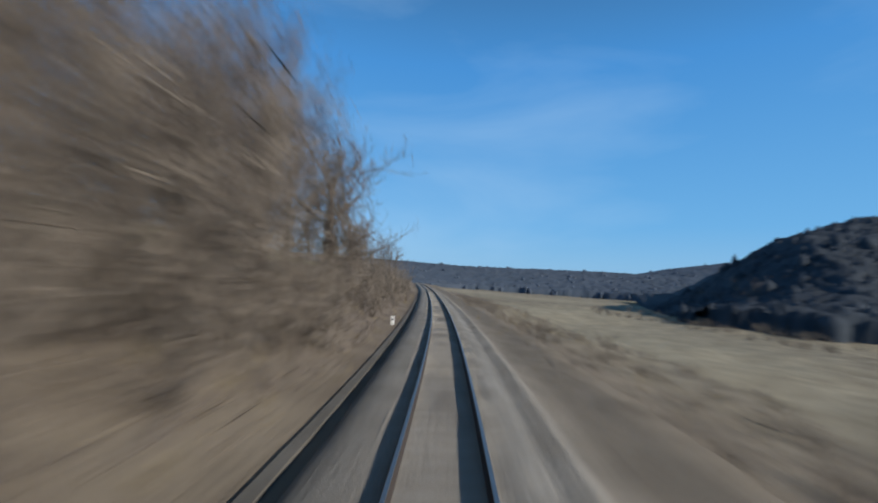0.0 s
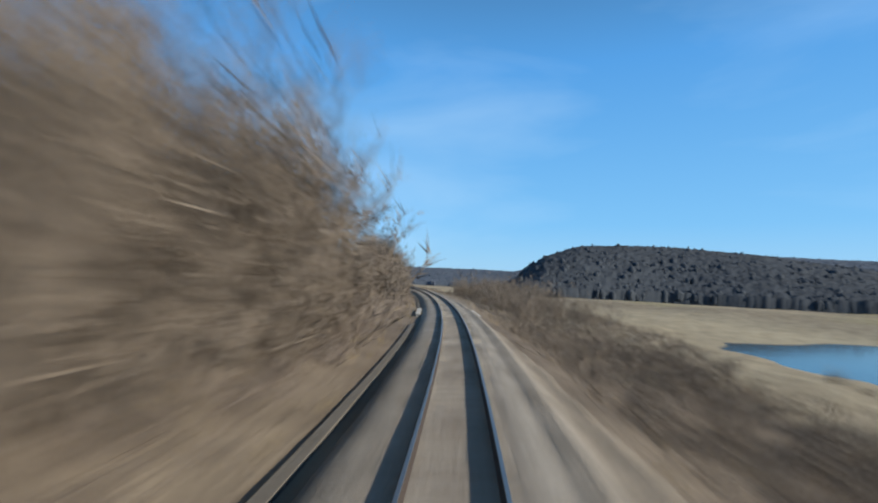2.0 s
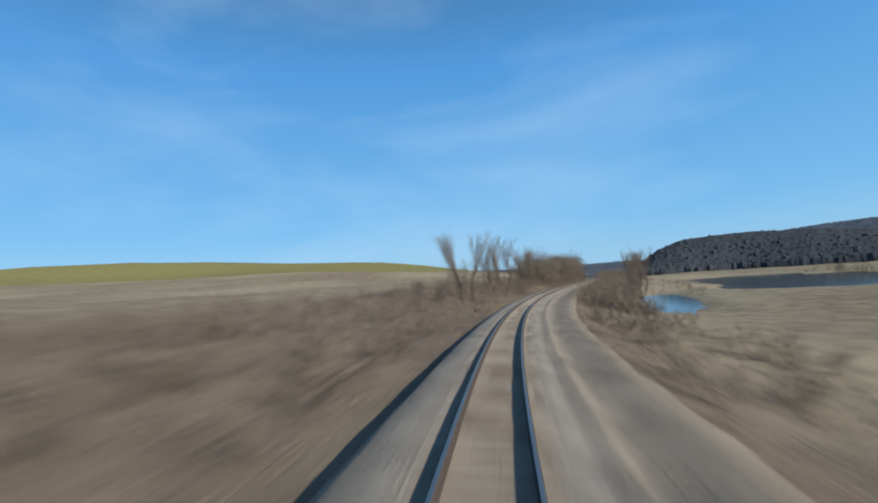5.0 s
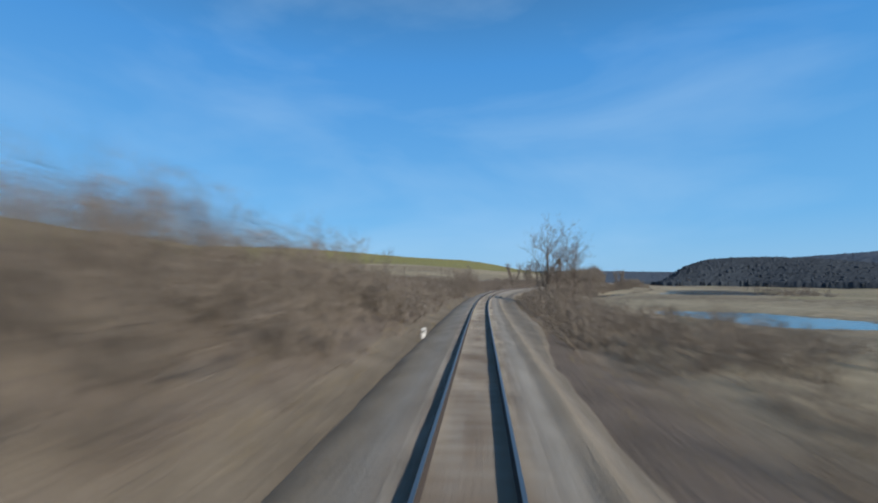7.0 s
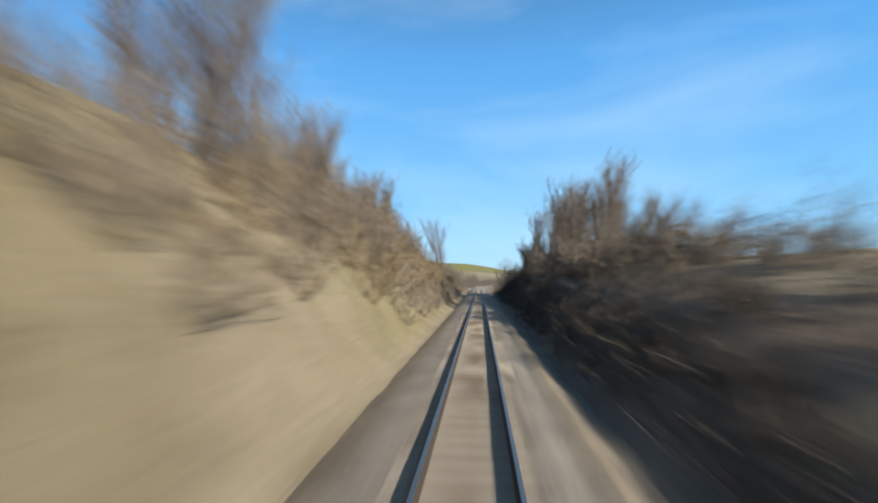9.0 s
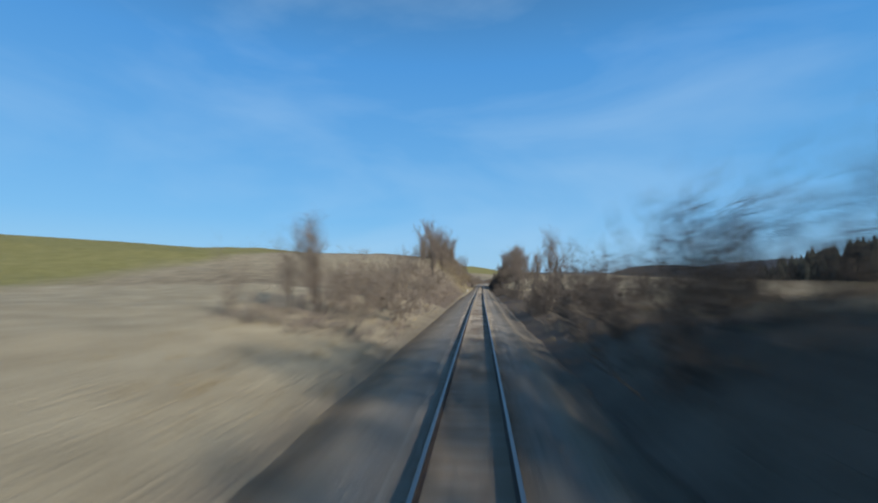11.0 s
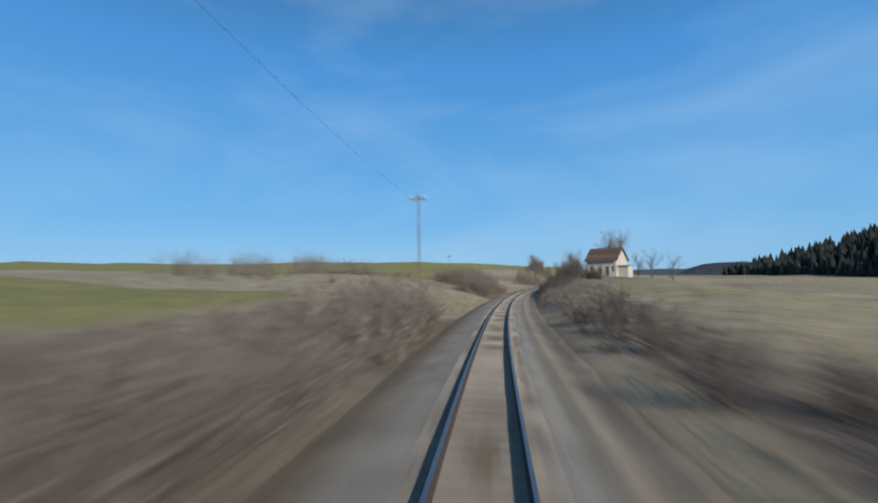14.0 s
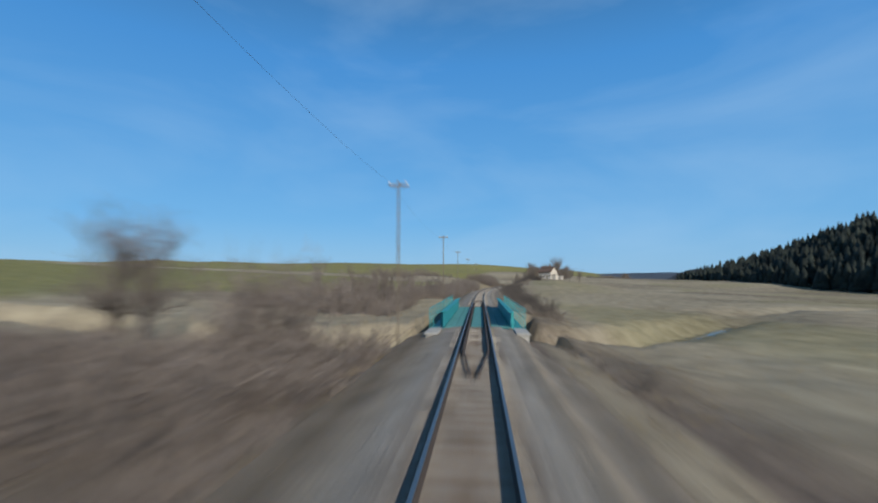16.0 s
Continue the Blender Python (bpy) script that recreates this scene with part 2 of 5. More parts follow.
def box(x0, x1, y0, y1, z0, z1, bevel=0.0):
    return add_box(bmesh.new(), x0, x1, y0, y1, z0, z1, bevel)


def add_rod(bm, a, b, r0, r1, sides=8):
    a, b = Vector(a), Vector(b)
    d = b - a
    m = Matrix.Translation((a + b) / 2) @ d.to_track_quat("Z", "Y").to_matrix().to_4x4()
    bmesh.ops.create_cone(bm, cap_ends=True, segments=sides, radius1=r0, radius2=r1, depth=d.length, matrix=m)
    return bm


def root(name, q, l, z, label, category, group="", turn=0.0, kind=""):
    """An Empty at the base of a thing beside the track, its own y axis along the track."""
    ob = new(name)
    x, y = spot(q, l)
    ob.matrix_world = pose(float(x), float(y), z, 0, 0, -math.degrees(heading(q)) + turn)
    return tagged(ob, label, category, group, kind)


def sweep(q0, q1, step, section, closed=False, canted=False):
    """Vertices and faces of a section (l, z) drawn along the track, leaning with its cant if canted."""
    qs = np.linspace(q0, q1, max(2, int(round((q1 - q0) / step)) + 1))
    verts, faces, n = [], [], len(section)
    for q in qs:
        lean = math.tan(radians(float(cant(q)))) if canted else 0.0
        for l, z in section:
            x, y = spot(q, l)
            verts.append((float(x), float(y), z - lean * l * min(1.0, max(0.0, (3.6 - abs(l)) / 1.2))))
    for i in range(len(qs) - 1):
        for j in range(n if closed else n - 1):
            a, b = i * n + j, i * n + (j + 1) % n
            faces.append((a, b, b + n, a + n))
    if closed:
        faces.append(tuple(range(n)))
        faces.append(tuple(reversed(range((len(qs) - 1) * n, len(qs) * n))))
    return verts, faces


# ---- ground ----
OFFS = np.array([4.0, 7.0, 13.0, 25.0, 60.0, 150.0, 400.0])
LEFT = {
    1700: (-.6, 1.0, 3, 5, 9, 26, 45), 1180: (-.7, 0.8, 2.8, 4, 9, 26, 45), 1090: (-.7, .5, 2.2, 3, 8, 23, 42), 1030: (-.7, .3, 1.5, 2.5, 8.5, 17, 30),
    950: (-.8, -.2, 1.2, 2.2, 5, 12, 24), 860: (-.8, -.2, .8, 1.8, 3.6, 8, 17), 790: (-.8, -.6, .5, 1.5, 3.6, 8, 17), 735: (-.8, -.2, 1.2, 3, 8.6, 20, 28), 660: (-.8, .2, 1.8, 4, 10.3, 26, 31),
    610: (-.7, .6, 2.6, 4.5, 8, 17, 26), 580: (-.6, 2.2, 6.0, 7.5, 9, 17, 26), 555: (-.6, 3.6, 9.2, 10.2, 11, 17, 26), 480: (-.6, 3.6, 9.2, 10.5, 12, 17, 26),
    440: (-.6, 2.5, 6, 7, 9, 15, 24), 400: (-.7, .5, 1.5, 2, 2.4, 8.8, 25), 330: (-.8, -.8, -.3, .2, .3, 6.8, 16), 260: (-.8, -.6, .4, 2.8, 3.8, 7.5, 20),
    228: (-.7, .5, 2.4, 4.7, 5.2, 7, 17), 195: (-.8, -.4, .6, 2.4, 4.4, 7.5, 18), 120: (-.8, -1, -.8, 0, 3, 9, 23), 60: (-1, -1.8, -1.8, -1, 2, 9.5, 25),
    0: (-.9, -1.4, -1.4, -.5, 3, 11, 28), -600: (-.9, -1.4, -1.4, -.5, 3, 11, 28)}
RIGHT = {
    1700: (-.8, -1.5, -2, -3, -4, -4, 0), 1100: (-.8, -1.15, -2.4, -2.8, -4, -5, -4), 1030: (-.8, -1.15, -2.4, -2.8, -4, -5, -4), 1012: (-.8, -1.7, -2.8, -3, -4, -5, -3), 1000: (-.9, -2, -3, -3.5, -4, -5, -3), 880: (-.8, -2, -3.6, -4.4, -4.6, -4, -2),
    790: (-.8, -2, -3.5, -4.4, -4.6, -4, -2), 640: (-.9, -1.5, -2, -3, -3.2, -3, 2), 600: (-.7, -.6, -.6, -1, -2.5, -2, 4), 575: (-.6, 1.6, 3.0, 3.0, 2, 0, 4), 562: (-.6, 3.0, 4.5, 4.8, 4, 2, 4),
    508: (-.6, 3.0, 4.4, 4.8, 4, 2, 0), 494: (-.6, 2.0, 3.3, 4.0, 3.2, 1.5, -1), 480: (-.6, 1.0, 2.2, 3.0, 2.6, 1, -2), 466: (-.6, .5, 1.3, 2.0, 1.8, .5, -3), 450: (-.6, .4, 1.1, 1.6, 1.2, 0, -4), 400: (-.7, -.5, -.5, -.4, -1.5, -4, -8),
    340: (-.7, 2.0, 3.2, 3.4, -1.6, -5, -9), 318: (-.7, -.2, .8, 1, -2.5, -5.4, -9), 290: (-.7, -.8, -1.0, -.8, -3.0, -6, -9), 262: (-.7, 2.2, 3.3, 3.3, -2.2, -6, -9), 235: (-.7, 1.8, 2.8, 3.1, -2.4, -6, -9),
    212: (-.7, 1.0, 1.7, 2.2, -2.6, -6, -9), 195: (-.7, .6, 1.1, 1.2, -3, -6.2, -9), 165: (-.7, -.4, -.2, -.8, -3.6, -6.4, -9), 120: (-.8, -1.1, -1.8, -2.4, -4.3, -6.5, -9),
    60: (-.9, -1.8, -2.8, -3.2, -4.6, -6.6, -9), 0: (-.9, -1.8, -2.8, -3.2, -4.6, -6.6, -9), -600: (-.9, -1.8, -2.8, -3.2, -4.6, -6.6, -9)}


def side_height(table, q, l):
    ks = np.array(sorted(table))
    vals = np.array([table[k] for k in ks])
    cols = np.stack([np.interp(q, ks, vals[:, j]) for j in range(len(OFFS))], -1)
    xs = np.concatenate([[0.0, 2.6], OFFS, [1500.0, 6000.0]])
    base = np.full(cols.shape[:-1] + (1,), -0.85)
    cols = np.concatenate([base, base, cols, cols[..., -1:], cols[..., -1:] * 0.6 - 2], -1)
    j = np.clip(np.searchsorted(xs, l, side="right") - 1, 0, len(xs) - 2)
    w = np.clip((l - xs[j]) / (xs[j + 1] - xs[j]), 0, 1)
    lo = np.take_along_axis(cols, j[..., None], -1)[..., 0]
    hi = np.take_along_axis(cols, (j + 1)[..., None], -1)[..., 0]
    return lo * (1 - w) + hi * w


def wave(x, y, s, seed=0.0):
    return (np.sin(x * s + 1.3 * np.sin(y * s * 0.7 + seed)) + np.sin(y * s * 1.13 + 1.7 * np.sin(x * s * 0.53 + seed * 2.1))) * 0.5


STREAM = [(-260.0, 20.0), (-60.0, 30.0), (-18.0, 38.0), (0.0, 42.0), (11.0, 48.0), (21.0, 58.0), (40.0, 80.0), (56.0, 106.0), (75.0, 122.0), (110.0, 132.0), (240.0, 150.0)]


def height(q, l):
    """Ground height at q, l (arrays)."""
    q, l = np.broadcast_arrays(np.asarray(q, float), np.asarray(l, float))
    a = np.abs(l)
    z = np.where(l < 0, side_height(LEFT, q, a), side_height(RIGHT, q, a))
    rough_up = np.clip((a - 3.2) / 6.0, 0, 1)
    z = z + rough_up * (0.22 * wave(q, l, 0.55) + 0.4 * wave(q, l, 0.13, 2.0)) + np.clip((a - 20) / 60, 0, 1) * 1.0 * wave(q, l, 0.025, 4.0)
    # river on the flat meadow
    bank = np.clip((np.minimum(q - 812, 1040 - q)) / 20, 0, 1)
    wet = np.exp(-((l - 20.5) / 6.0) ** 4 - ((q - 864) / 40.0) ** 4) + np.clip((q - 872) / 20, 0, 1) * np.exp(-((l - (60 + 5 * np.sin(q / 34))) / 24.0) ** 4)
    z = z - 1.6 * bank * np.clip(wet, 0, 1) * (l > 12)
    pond = np.exp(-((q - 704) / 24.0) ** 4 - ((l - 50) / 12.0) ** 4)
    z = z - 1.4 * pond
    # stream valley below the bridge
    course = np.interp(l, [s[0] for s in STREAM], [s[1] for s in STREAM])
    dip = np.exp(-((q - course) / np.interp(l, [-300, 0, 20, 60, 100, 300], [4, 4.5, 5, 6.5, 5, 4])) ** 4) * np.clip(1 - (a - 110) / 60, 0, 1)
    z = np.where(a < 6, np.where((q > 30.6) & (q < 56.5), np.minimum(z, -3.6), z), z)
    z = np.where(dip > 0.02, np.minimum(z, z * (1 - dip) + (-5.6) * dip), z)
    return z


def build_ground():
    l_side = np.concatenate([np.arange(2.0, 8.0, 0.75), np.arange(8.0, 20.0, 1.5), np.arange(20, 44, 3.0), np.arange(44, 100, 7.0), np.arange(100, 260, 20.0),
                             [260, 300, 350, 420, 520, 680, 900, 1300, 1900, 2700, 3900]])
    ls = np.concatenate([-l_side[::-1], [0.0], l_side])
    qs = np.concatenate([np.arange(-590, -60, 30.0), np.arange(-60, 0, 5.0), np.arange(0, 80, 1.0), np.arange(80, 1250, 2.5), np.arange(1250, 2590, 40.0), [2599.0]])
    qq, ll = np.meshgrid(qs, ls, indexing="ij")
    z = height(qq, ll)
    near = np.clip(ll, -250, 250)
    x, y = spot(qq, near)
    far = ll - near
    x, y = x + far * math.cos(radians(17)), y - far * math.sin(radians(17))
    nq, nl = qq.shape
    # carry the sheet on to the horizon at both ends
    y[0, :] -= 3000
    y[-1, :] += 3000
    x[-1, :] += 900
    verts = np.stack([x, y, z], -1).reshape(-1, 3)
    i = np.arange(nq - 1)[:, None] * nl + np.arange(nl - 1)[None, :]
    faces = np.stack([i, i + 1, i + nl + 1, i + nl], -1).reshape(-1, 4)[:, ::-1]
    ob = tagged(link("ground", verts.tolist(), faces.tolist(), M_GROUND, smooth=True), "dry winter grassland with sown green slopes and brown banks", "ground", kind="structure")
    # what grows where: red = pale straw, green = sown field, blue = bare earth and litter, also painted shade at bank
    # feet
    a = np.abs(ll)
    n1 = wave(qq, ll, 0.09, 1.0)
    sown = np.where((ll < 0), np.clip((a - np.interp(qq, [0, 60, 112, 186, 205, 262, 300, 340, 600, 660, 760, 820, 975, 1000, 1030, 1100], [48, 46, 20, 20, 320, 320, 240, 62, 40, 27, 60, 620, 500, 130, 34, 34]) + 3 * n1) / 4, 0, 1), 0)
    sown = np.where((qq > 518) & (qq < 548) & (ll < 0) & (a > 4.2) & (a < 8.5), 0.3 + 0.3 * n1, sown)
    sown = np.where((qq > 455) & (qq < 568) & (ll < 0) & (a > 4.2) & (a < 15), np.maximum(sown, np.clip(0.28 + 0.25 * wave(qq, ll, 0.2, 2.0), 0.05, 0.5)), sown)
    sown = np.where((ll > 90) & (n1 > 0.2), 0.35, sown)
    sown = np.where((ll > 14) & (qq < 240), np.clip(0.7 * wave(qq, ll, 0.04, 5.0) + 0.3 * n1, 0, 0.35), sown)
    straw = np.clip(0.35 + 0.5 * wave(qq, ll, 0.045, 3.0) + 0.3 * n1, 0, 1) * np.clip((a - 5) / 8, 0, 1)
    straw = np.where((ll < 0) & (qq > 240) & (qq < 400), np.clip((a - 3) / 3, 0, 1), straw)
    straw = np.where((ll > 0) & (qq > -300) & (qq < 190), np.clip((a - 9) / 6, 0, 1) * np.clip(0.6 + 0.5 * wave(qq, ll, 0.07, 8.0), 0.1, 1), straw)
    straw = np.where((ll < 0) & (qq > 465) & (qq < 568), np.clip(0.38 + 0.35 * n1 + 0.3 * wave(qq, ll, 0.3, 6.0), 0, 0.9), straw)
    earth = np.clip(1.2 - (a - 2.5) / 9 + 0.4 * n1, 0, 1)
    earth = np.where((ll < 0) & (qq > 780) & (a < 28), np.clip(0.8 + 0.3 * n1, 0, 1), earth)
    mauve = (ll < 0) & (((qq > 596) & (qq < 790) & (a < 27)) | ((qq < 26) & (a < 40)) | ((qq > 60) & (qq < 178) & (a > 12) & (a < np.interp(qq, [95, 115], [34, 19]))))
    earth = np.where(mauve, np.clip(0.7 + 0.3 * n1, 0, 1), earth)
    straw = np.where(mauve | ((ll < 0) & (qq > 780) & (a < 16)), straw * 0.15, straw)
    earth = np.where((ll < 0) & (((qq > 180) & (qq < 222)) | ((qq > 26) & (qq < 60))) & (a > 3.6), 0.1, earth)
    straw = np.where((ll < 0) & (((qq > 180) & (qq < 222)) | ((qq > 26) & (qq < 60))), 0.7 + 0.2 * n1, straw)
    earth = np.where((ll > 0) & (qq > 600) & (a < 16), np.clip(0.8 + 0.3 * n1, 0, 1), earth)
    pale = (ll < 0) & (qq > 56) & (qq < 98) & (a > 4.2) & (a < 12.5)
    earth = np.where(pale, 0.15, earth)
    straw = np.where(pale, 0.75 + 0.25 * n1, straw)
    thick = (ll < 0) & (qq > 238) & (qq < 267) & (a > 4.4) & (a < 17)
    earth = np.where(thick, 0.9, earth)
    straw = np.where(thick, 0.1, straw)
    open_field = (ll > 6.5) & (qq > 262) & (qq < 298)
    earth = np.where(open_field, 0.1, earth)
    straw = np.where(open_field, np.clip(0.75 + 0.3 * n1, 0, 1), straw)
    # shade on the bank feet, painted as full earth colour without straw
    foot_shade = ((ll < 0) & (qq > 538) & (qq < 600) & (a < 6.3)) | ((ll > 0) & (a < 9.5) & (((qq > 484) & (qq < 580)) | ((qq > 226) & (qq < 268)) | ((qq > 325) & (qq < 400)))) | ((ll > 0) & (a < 14) & (qq > 298) & (qq < 345))
    earth = np.where(foot_shade, 1.0, earth)
    straw = np.where(foot_shade, 0.0, straw)
    open_slope = (ll > 5.6) & (qq > 436) & (qq < 484)
    earth = np.where(open_slope, 0.1, earth)
    straw = np.where(open_slope, np.clip(0.8 + 0.3 * n1, 0, 1), straw)
    verge = (ll < -3.0) & (ll > -4.1) & (qq > 240) & (qq < 590)
    earth = np.where(verge, 0.4, earth)
    straw = np.where(verge, 0.7, straw)
    edge = (ll > 3.6) & (ll < 6.2) & (qq < 185)
    earth = np.where(edge, 0.4 + 0.2 * n1, earth)
    straw = np.where(edge, 0.25 + 0.3 * n1, straw)
    trodden = (ll < -2.8) & (ll > -5.2) & ((qq < 182) | ((qq > 590) & (qq < 768)))
    earth = np.where(trodden, 0.65 + 0.2 * n1, earth)
    straw = np.where(trodden, 0.1 + 0.1 * n1, straw)
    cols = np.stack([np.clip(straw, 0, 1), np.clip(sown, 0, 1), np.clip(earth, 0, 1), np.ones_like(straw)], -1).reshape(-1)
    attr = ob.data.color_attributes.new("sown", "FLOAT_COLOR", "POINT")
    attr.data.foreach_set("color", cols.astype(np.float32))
    return ob


build_ground()


def ribbon(name, points, widths, z, label):
    """A level water surface along plan points (q, l)."""
    verts, faces = [], []
    pts = [Vector((*[float(c) for c in spot(q, l)], z)) for q, l in points]
    for i, p in enumerate(pts):
        d = (pts[min(i + 1, len(pts) - 1)] - pts[max(i - 1, 0)]).normalized()
        s = Vector((d.y, -d.x, 0)) * widths[i] / 2
        verts += [p - s, p + s]
    faces = [(2 * i, 2 * i + 1, 2 * i + 3, 2 * i + 2) for i in range(len(pts) - 1)]
    return tagged(link(name, verts, faces, M_WATER), label, "water", kind="structure")


ribbon("water", [(s[1], s[0]) for s in STREAM], [9.0] * len(STREAM), -5.25, "narrow brown stream winding through the meadow")
ribbon("water", [(808.0, 52.0), (910.0, 52.0), (980.0, 52.0), (1050.0, 52.0)], [88.0] * 4, -4.95, "calm blue river in flat marshy meadow")
ribbon("water", [(674.0, 50.0), (704.0, 50.0), (734.0, 50.0)], [34.0, 34.0, 34.0], -4.4, "small pond in the marsh meadow")

# ---- railway ----
BRIDGE0, BRIDGE1 = 31.6, 54.6
TRACK0, TRACK1 = -60.0, 1400.0
ballast_section = [(-3.0, -1.05), (-2.7, -0.82), (-2.2, -0.36), (-1.75, -0.25), (-1.1, -0.2), (-0.8, -0.235), (0.0, -0.222), (0.8, -0.235), (1.1, -0.2), (1.5, -0.23),
                   (1.72, -0.33), (1.95, -0.36), (2.2, -0.27), (2.42, -0.32), (2.85, -0.62), (3.1, -0.76), (3.8, -0.8), (4.4, -0.82), (4.6, -1.1)]


def cess(q):
    """How far the trodden gravel reaches to the right of the track."""
    return np.interp(q, [0, 20, 27, 58, 66, 180, 430, 450, 600, 632, 650, 790, 826, 860, 900, 960, 990, 998, 1005, 1015, 1030, 1100], [3.9, 3.9, 3.0, 3.0, 3.9, 3.9, 3.7, 3.3, 3.3, 3.3, 5.0, 5.0, 5.5, 5.0, 4.2, 4.1, 3.3, 2.95, 2.95, 4.5, 6.4, 6.6])


def build_ballast(q0, q1):
    verts, faces = sweep(q0, q1, 0.8, ballast_section, canted=True)
    rng = np.random.default_rng(int(q1))
    v = np.array(verts)
    n = len(ballast_section)
    stations = np.linspace(q0, q1, len(v) // n)
    wide = cess(stations)
    for j, part_way in ((n - 4, 0.25), (n - 3, 0.6), (n - 2, 0.95), (n - 1, 1.0)):
        l = 2.85 + (wide - 2.85 + 0.12 * np.sin(stations * 0.9) * np.sin(stations * 0.37 + 1)) * part_way
        xs, ys = spot(stations, l)
        lie = np.maximum(height(stations, l), -1.0)
        v[j::n, 0], v[j::n, 1] = xs, ys
        v[j::n, 2] = np.maximum(lie + 0.05, -0.62 - 0.25 * part_way) if j < n - 1 else lie - 0.3
    # the left shoulder: flat and low where no trough runs beside it
    gentle = np.interp(stations, [430, 460, 600, 620, 745, 775], [1.0, 0.3, 0.3, 1.0, 1.0, 0.0])
    spread = np.interp(stations, [430, 600], [1.0, 0.0])
    for j, steep, flat, reach in ((0, (-3.0, -1.05), (-3.8, -0.98), 0.9), (1, (-2.7, -0.82), (-3.25, -0.62), 0.3), (2, (-2.25, -0.3), (-2.55, -0.37), 0.0), (3, (-1.75, -0.25), (-1.75, -0.26), 0.0)):
        l = steep[0] + (flat[0] - steep[0]) * gentle - reach * spread
        lean = np.tan(np.radians(cant(stations))) * l * np.clip((3.6 - np.abs(l)) / 1.2, 0, 1)
        v[j::n, 0], v[j::n, 1] = spot(stations, l)
        v[j::n, 2] = steep[1] + (flat[1] - steep[1]) * gentle - lean
    v += rng.normal(0, 0.02, v.shape)
    ob = link("ballast", v.tolist(), [f[::-1] for f in faces], M_BALLAST, smooth=True)
    ls = np.tile(np.array([p[0] for p in ballast_section]), len(v) // n)
    qs = np.repeat(np.linspace(q0, q1, len(v) // n), n)
    rust = np.clip(1.5 - np.abs(ls), 0, 1) * np.interp(qs, [0, 700, 900, 1100], [0.85, 0.75, 0.35, 0.2])
    dirt = np.clip((np.abs(ls) - 1.7) / 0.5, 0, 1) * np.interp(qs, [0, 640, 740, 1100], [0.8, 0.75, 0.4, 0.2])
    dirt = np.where(ls > 2.6, 0.0, dirt)
    trodden = np.clip((ls - 2.5) / 0.5, 0, 1) * np.interp(qs, [0, 180, 640, 800, 880, 1100], [0.8, 0.75, 0.7, 0.5, 0.6, 0.9])
    # a soiled toe along the left edge, paler again on the path outside it
    trodden += np.where(ls < -2.9, 0.45, np.where(ls < -2.5, 0.85, 0.0)) * np.interp(qs, [0, 430, 470], [1.0, 1.0, 0.0])
    cols = np.stack([rust, dirt, trodden, rust * 0 + 1], -1).reshape(-1)
    attr = ob.data.color_attributes.new("stain", "FLOAT_COLOR", "POINT")
    attr.data.foreach_set("color", cols.astype(np.float32))
    return tagged(ob, "grey crushed-stone ballast bed under the track", "ballast", kind="structure")


build_ballast(TRACK0, BRIDGE0 - 0.1)
build_ballast(BRIDGE1 + 0.1, TRACK1)


def rail(parent, q0, q1, side, name="rail", shift=0.0, worn=True):
    """Flat-bottomed rail: rusty web and foot, and its polished running surface."""
    c = side * (0.7525 - shift)
    body = [(c - 0.07, -0.205), (c + 0.07, -0.205), (c + 0.07, -0.188), (c + 0.012, -0.16), (c + 0.012, -0.05), (c + 0.036, -0.035), (c + 0.036, -0.004),
            (c - 0.036, -0.004), (c - 0.036, -0.035), (c - 0.012, -0.05), (c - 0.012, -0.16), (c - 0.07, -0.188)]
    v, f = sweep(q0, q1, 2.0, body, closed=True, canted=True)
    ob = link(name, v, f, M_RAIL, parent)
    if worn:
        v, f = sweep(q0, q1, 2.0, [(c - 0.036, -0.004), (c + 0.036, -0.004), (c + 0.03, 0.0), (c - 0.03, 0.0)], closed=True, canted=True)
        link("running_surface", v, f, M_HEAD, ob, "polished steel running surface")
    return ob


track = tagged(new("railway_track"), "single railway track with rusty rails on worn concrete sleepers", "railway track", kind="structure")
rail(track, TRACK0, TRACK1, -1)
rail(track, TRACK0, TRACK1, 1)
for side in (-1, 1):
    rail(track, 20.0, 64.0, side, "check_rail", 0.22, worn=False)
    # ends drawn together to a point between the rails
    for q0, q1 in ((20.0, 15.0), (64.0, 69.0)):
        bm = bmesh.new()
        (xa, ya), (xb, yb) = spot(q0, side * 0.53), spot(q1, side * 0.12)
        add_rod(bm, (float(xa), float(ya), -0.09), (float(xb), float(yb), -0.09), 0.05, 0.05, 4)
        part("check_rail_end", bm, M_RAIL, track)


def sleeper_mesh():
    verts, faces = [], []
    for y0, y1, z1 in ((-0.13, 0.13, -0.2), (-0.11, 0.11, -0.165)):
        for x in (-1.3, 1.3):
            for y in (y0, y1):
                verts.append((x, y, z1 if y0 > -0.13 else -0.3))
    top = [(-1.3, -0.11, -0.165), (-0.95, -0.11, -0.16), (-0.45, -0.10, -0.175), (0.45, -0.10, -0.175), (0.95, -0.11, -0.16), (1.3, -0.11, -0.165)]
    ring = [(x, y, z) for x, y, z in top] + [(x, -y, z) for x, y, z in reversed(top)]
    foot = [(x * 1.01, y * 1.25, -0.32) for x, y, z in ring]
    n = len(ring)
    faces = [tuple(range(n))] + [(i, i + n, (i + 1) % n + n, (i + 1) % n) for i in range(n)]
    return ring + foot, faces


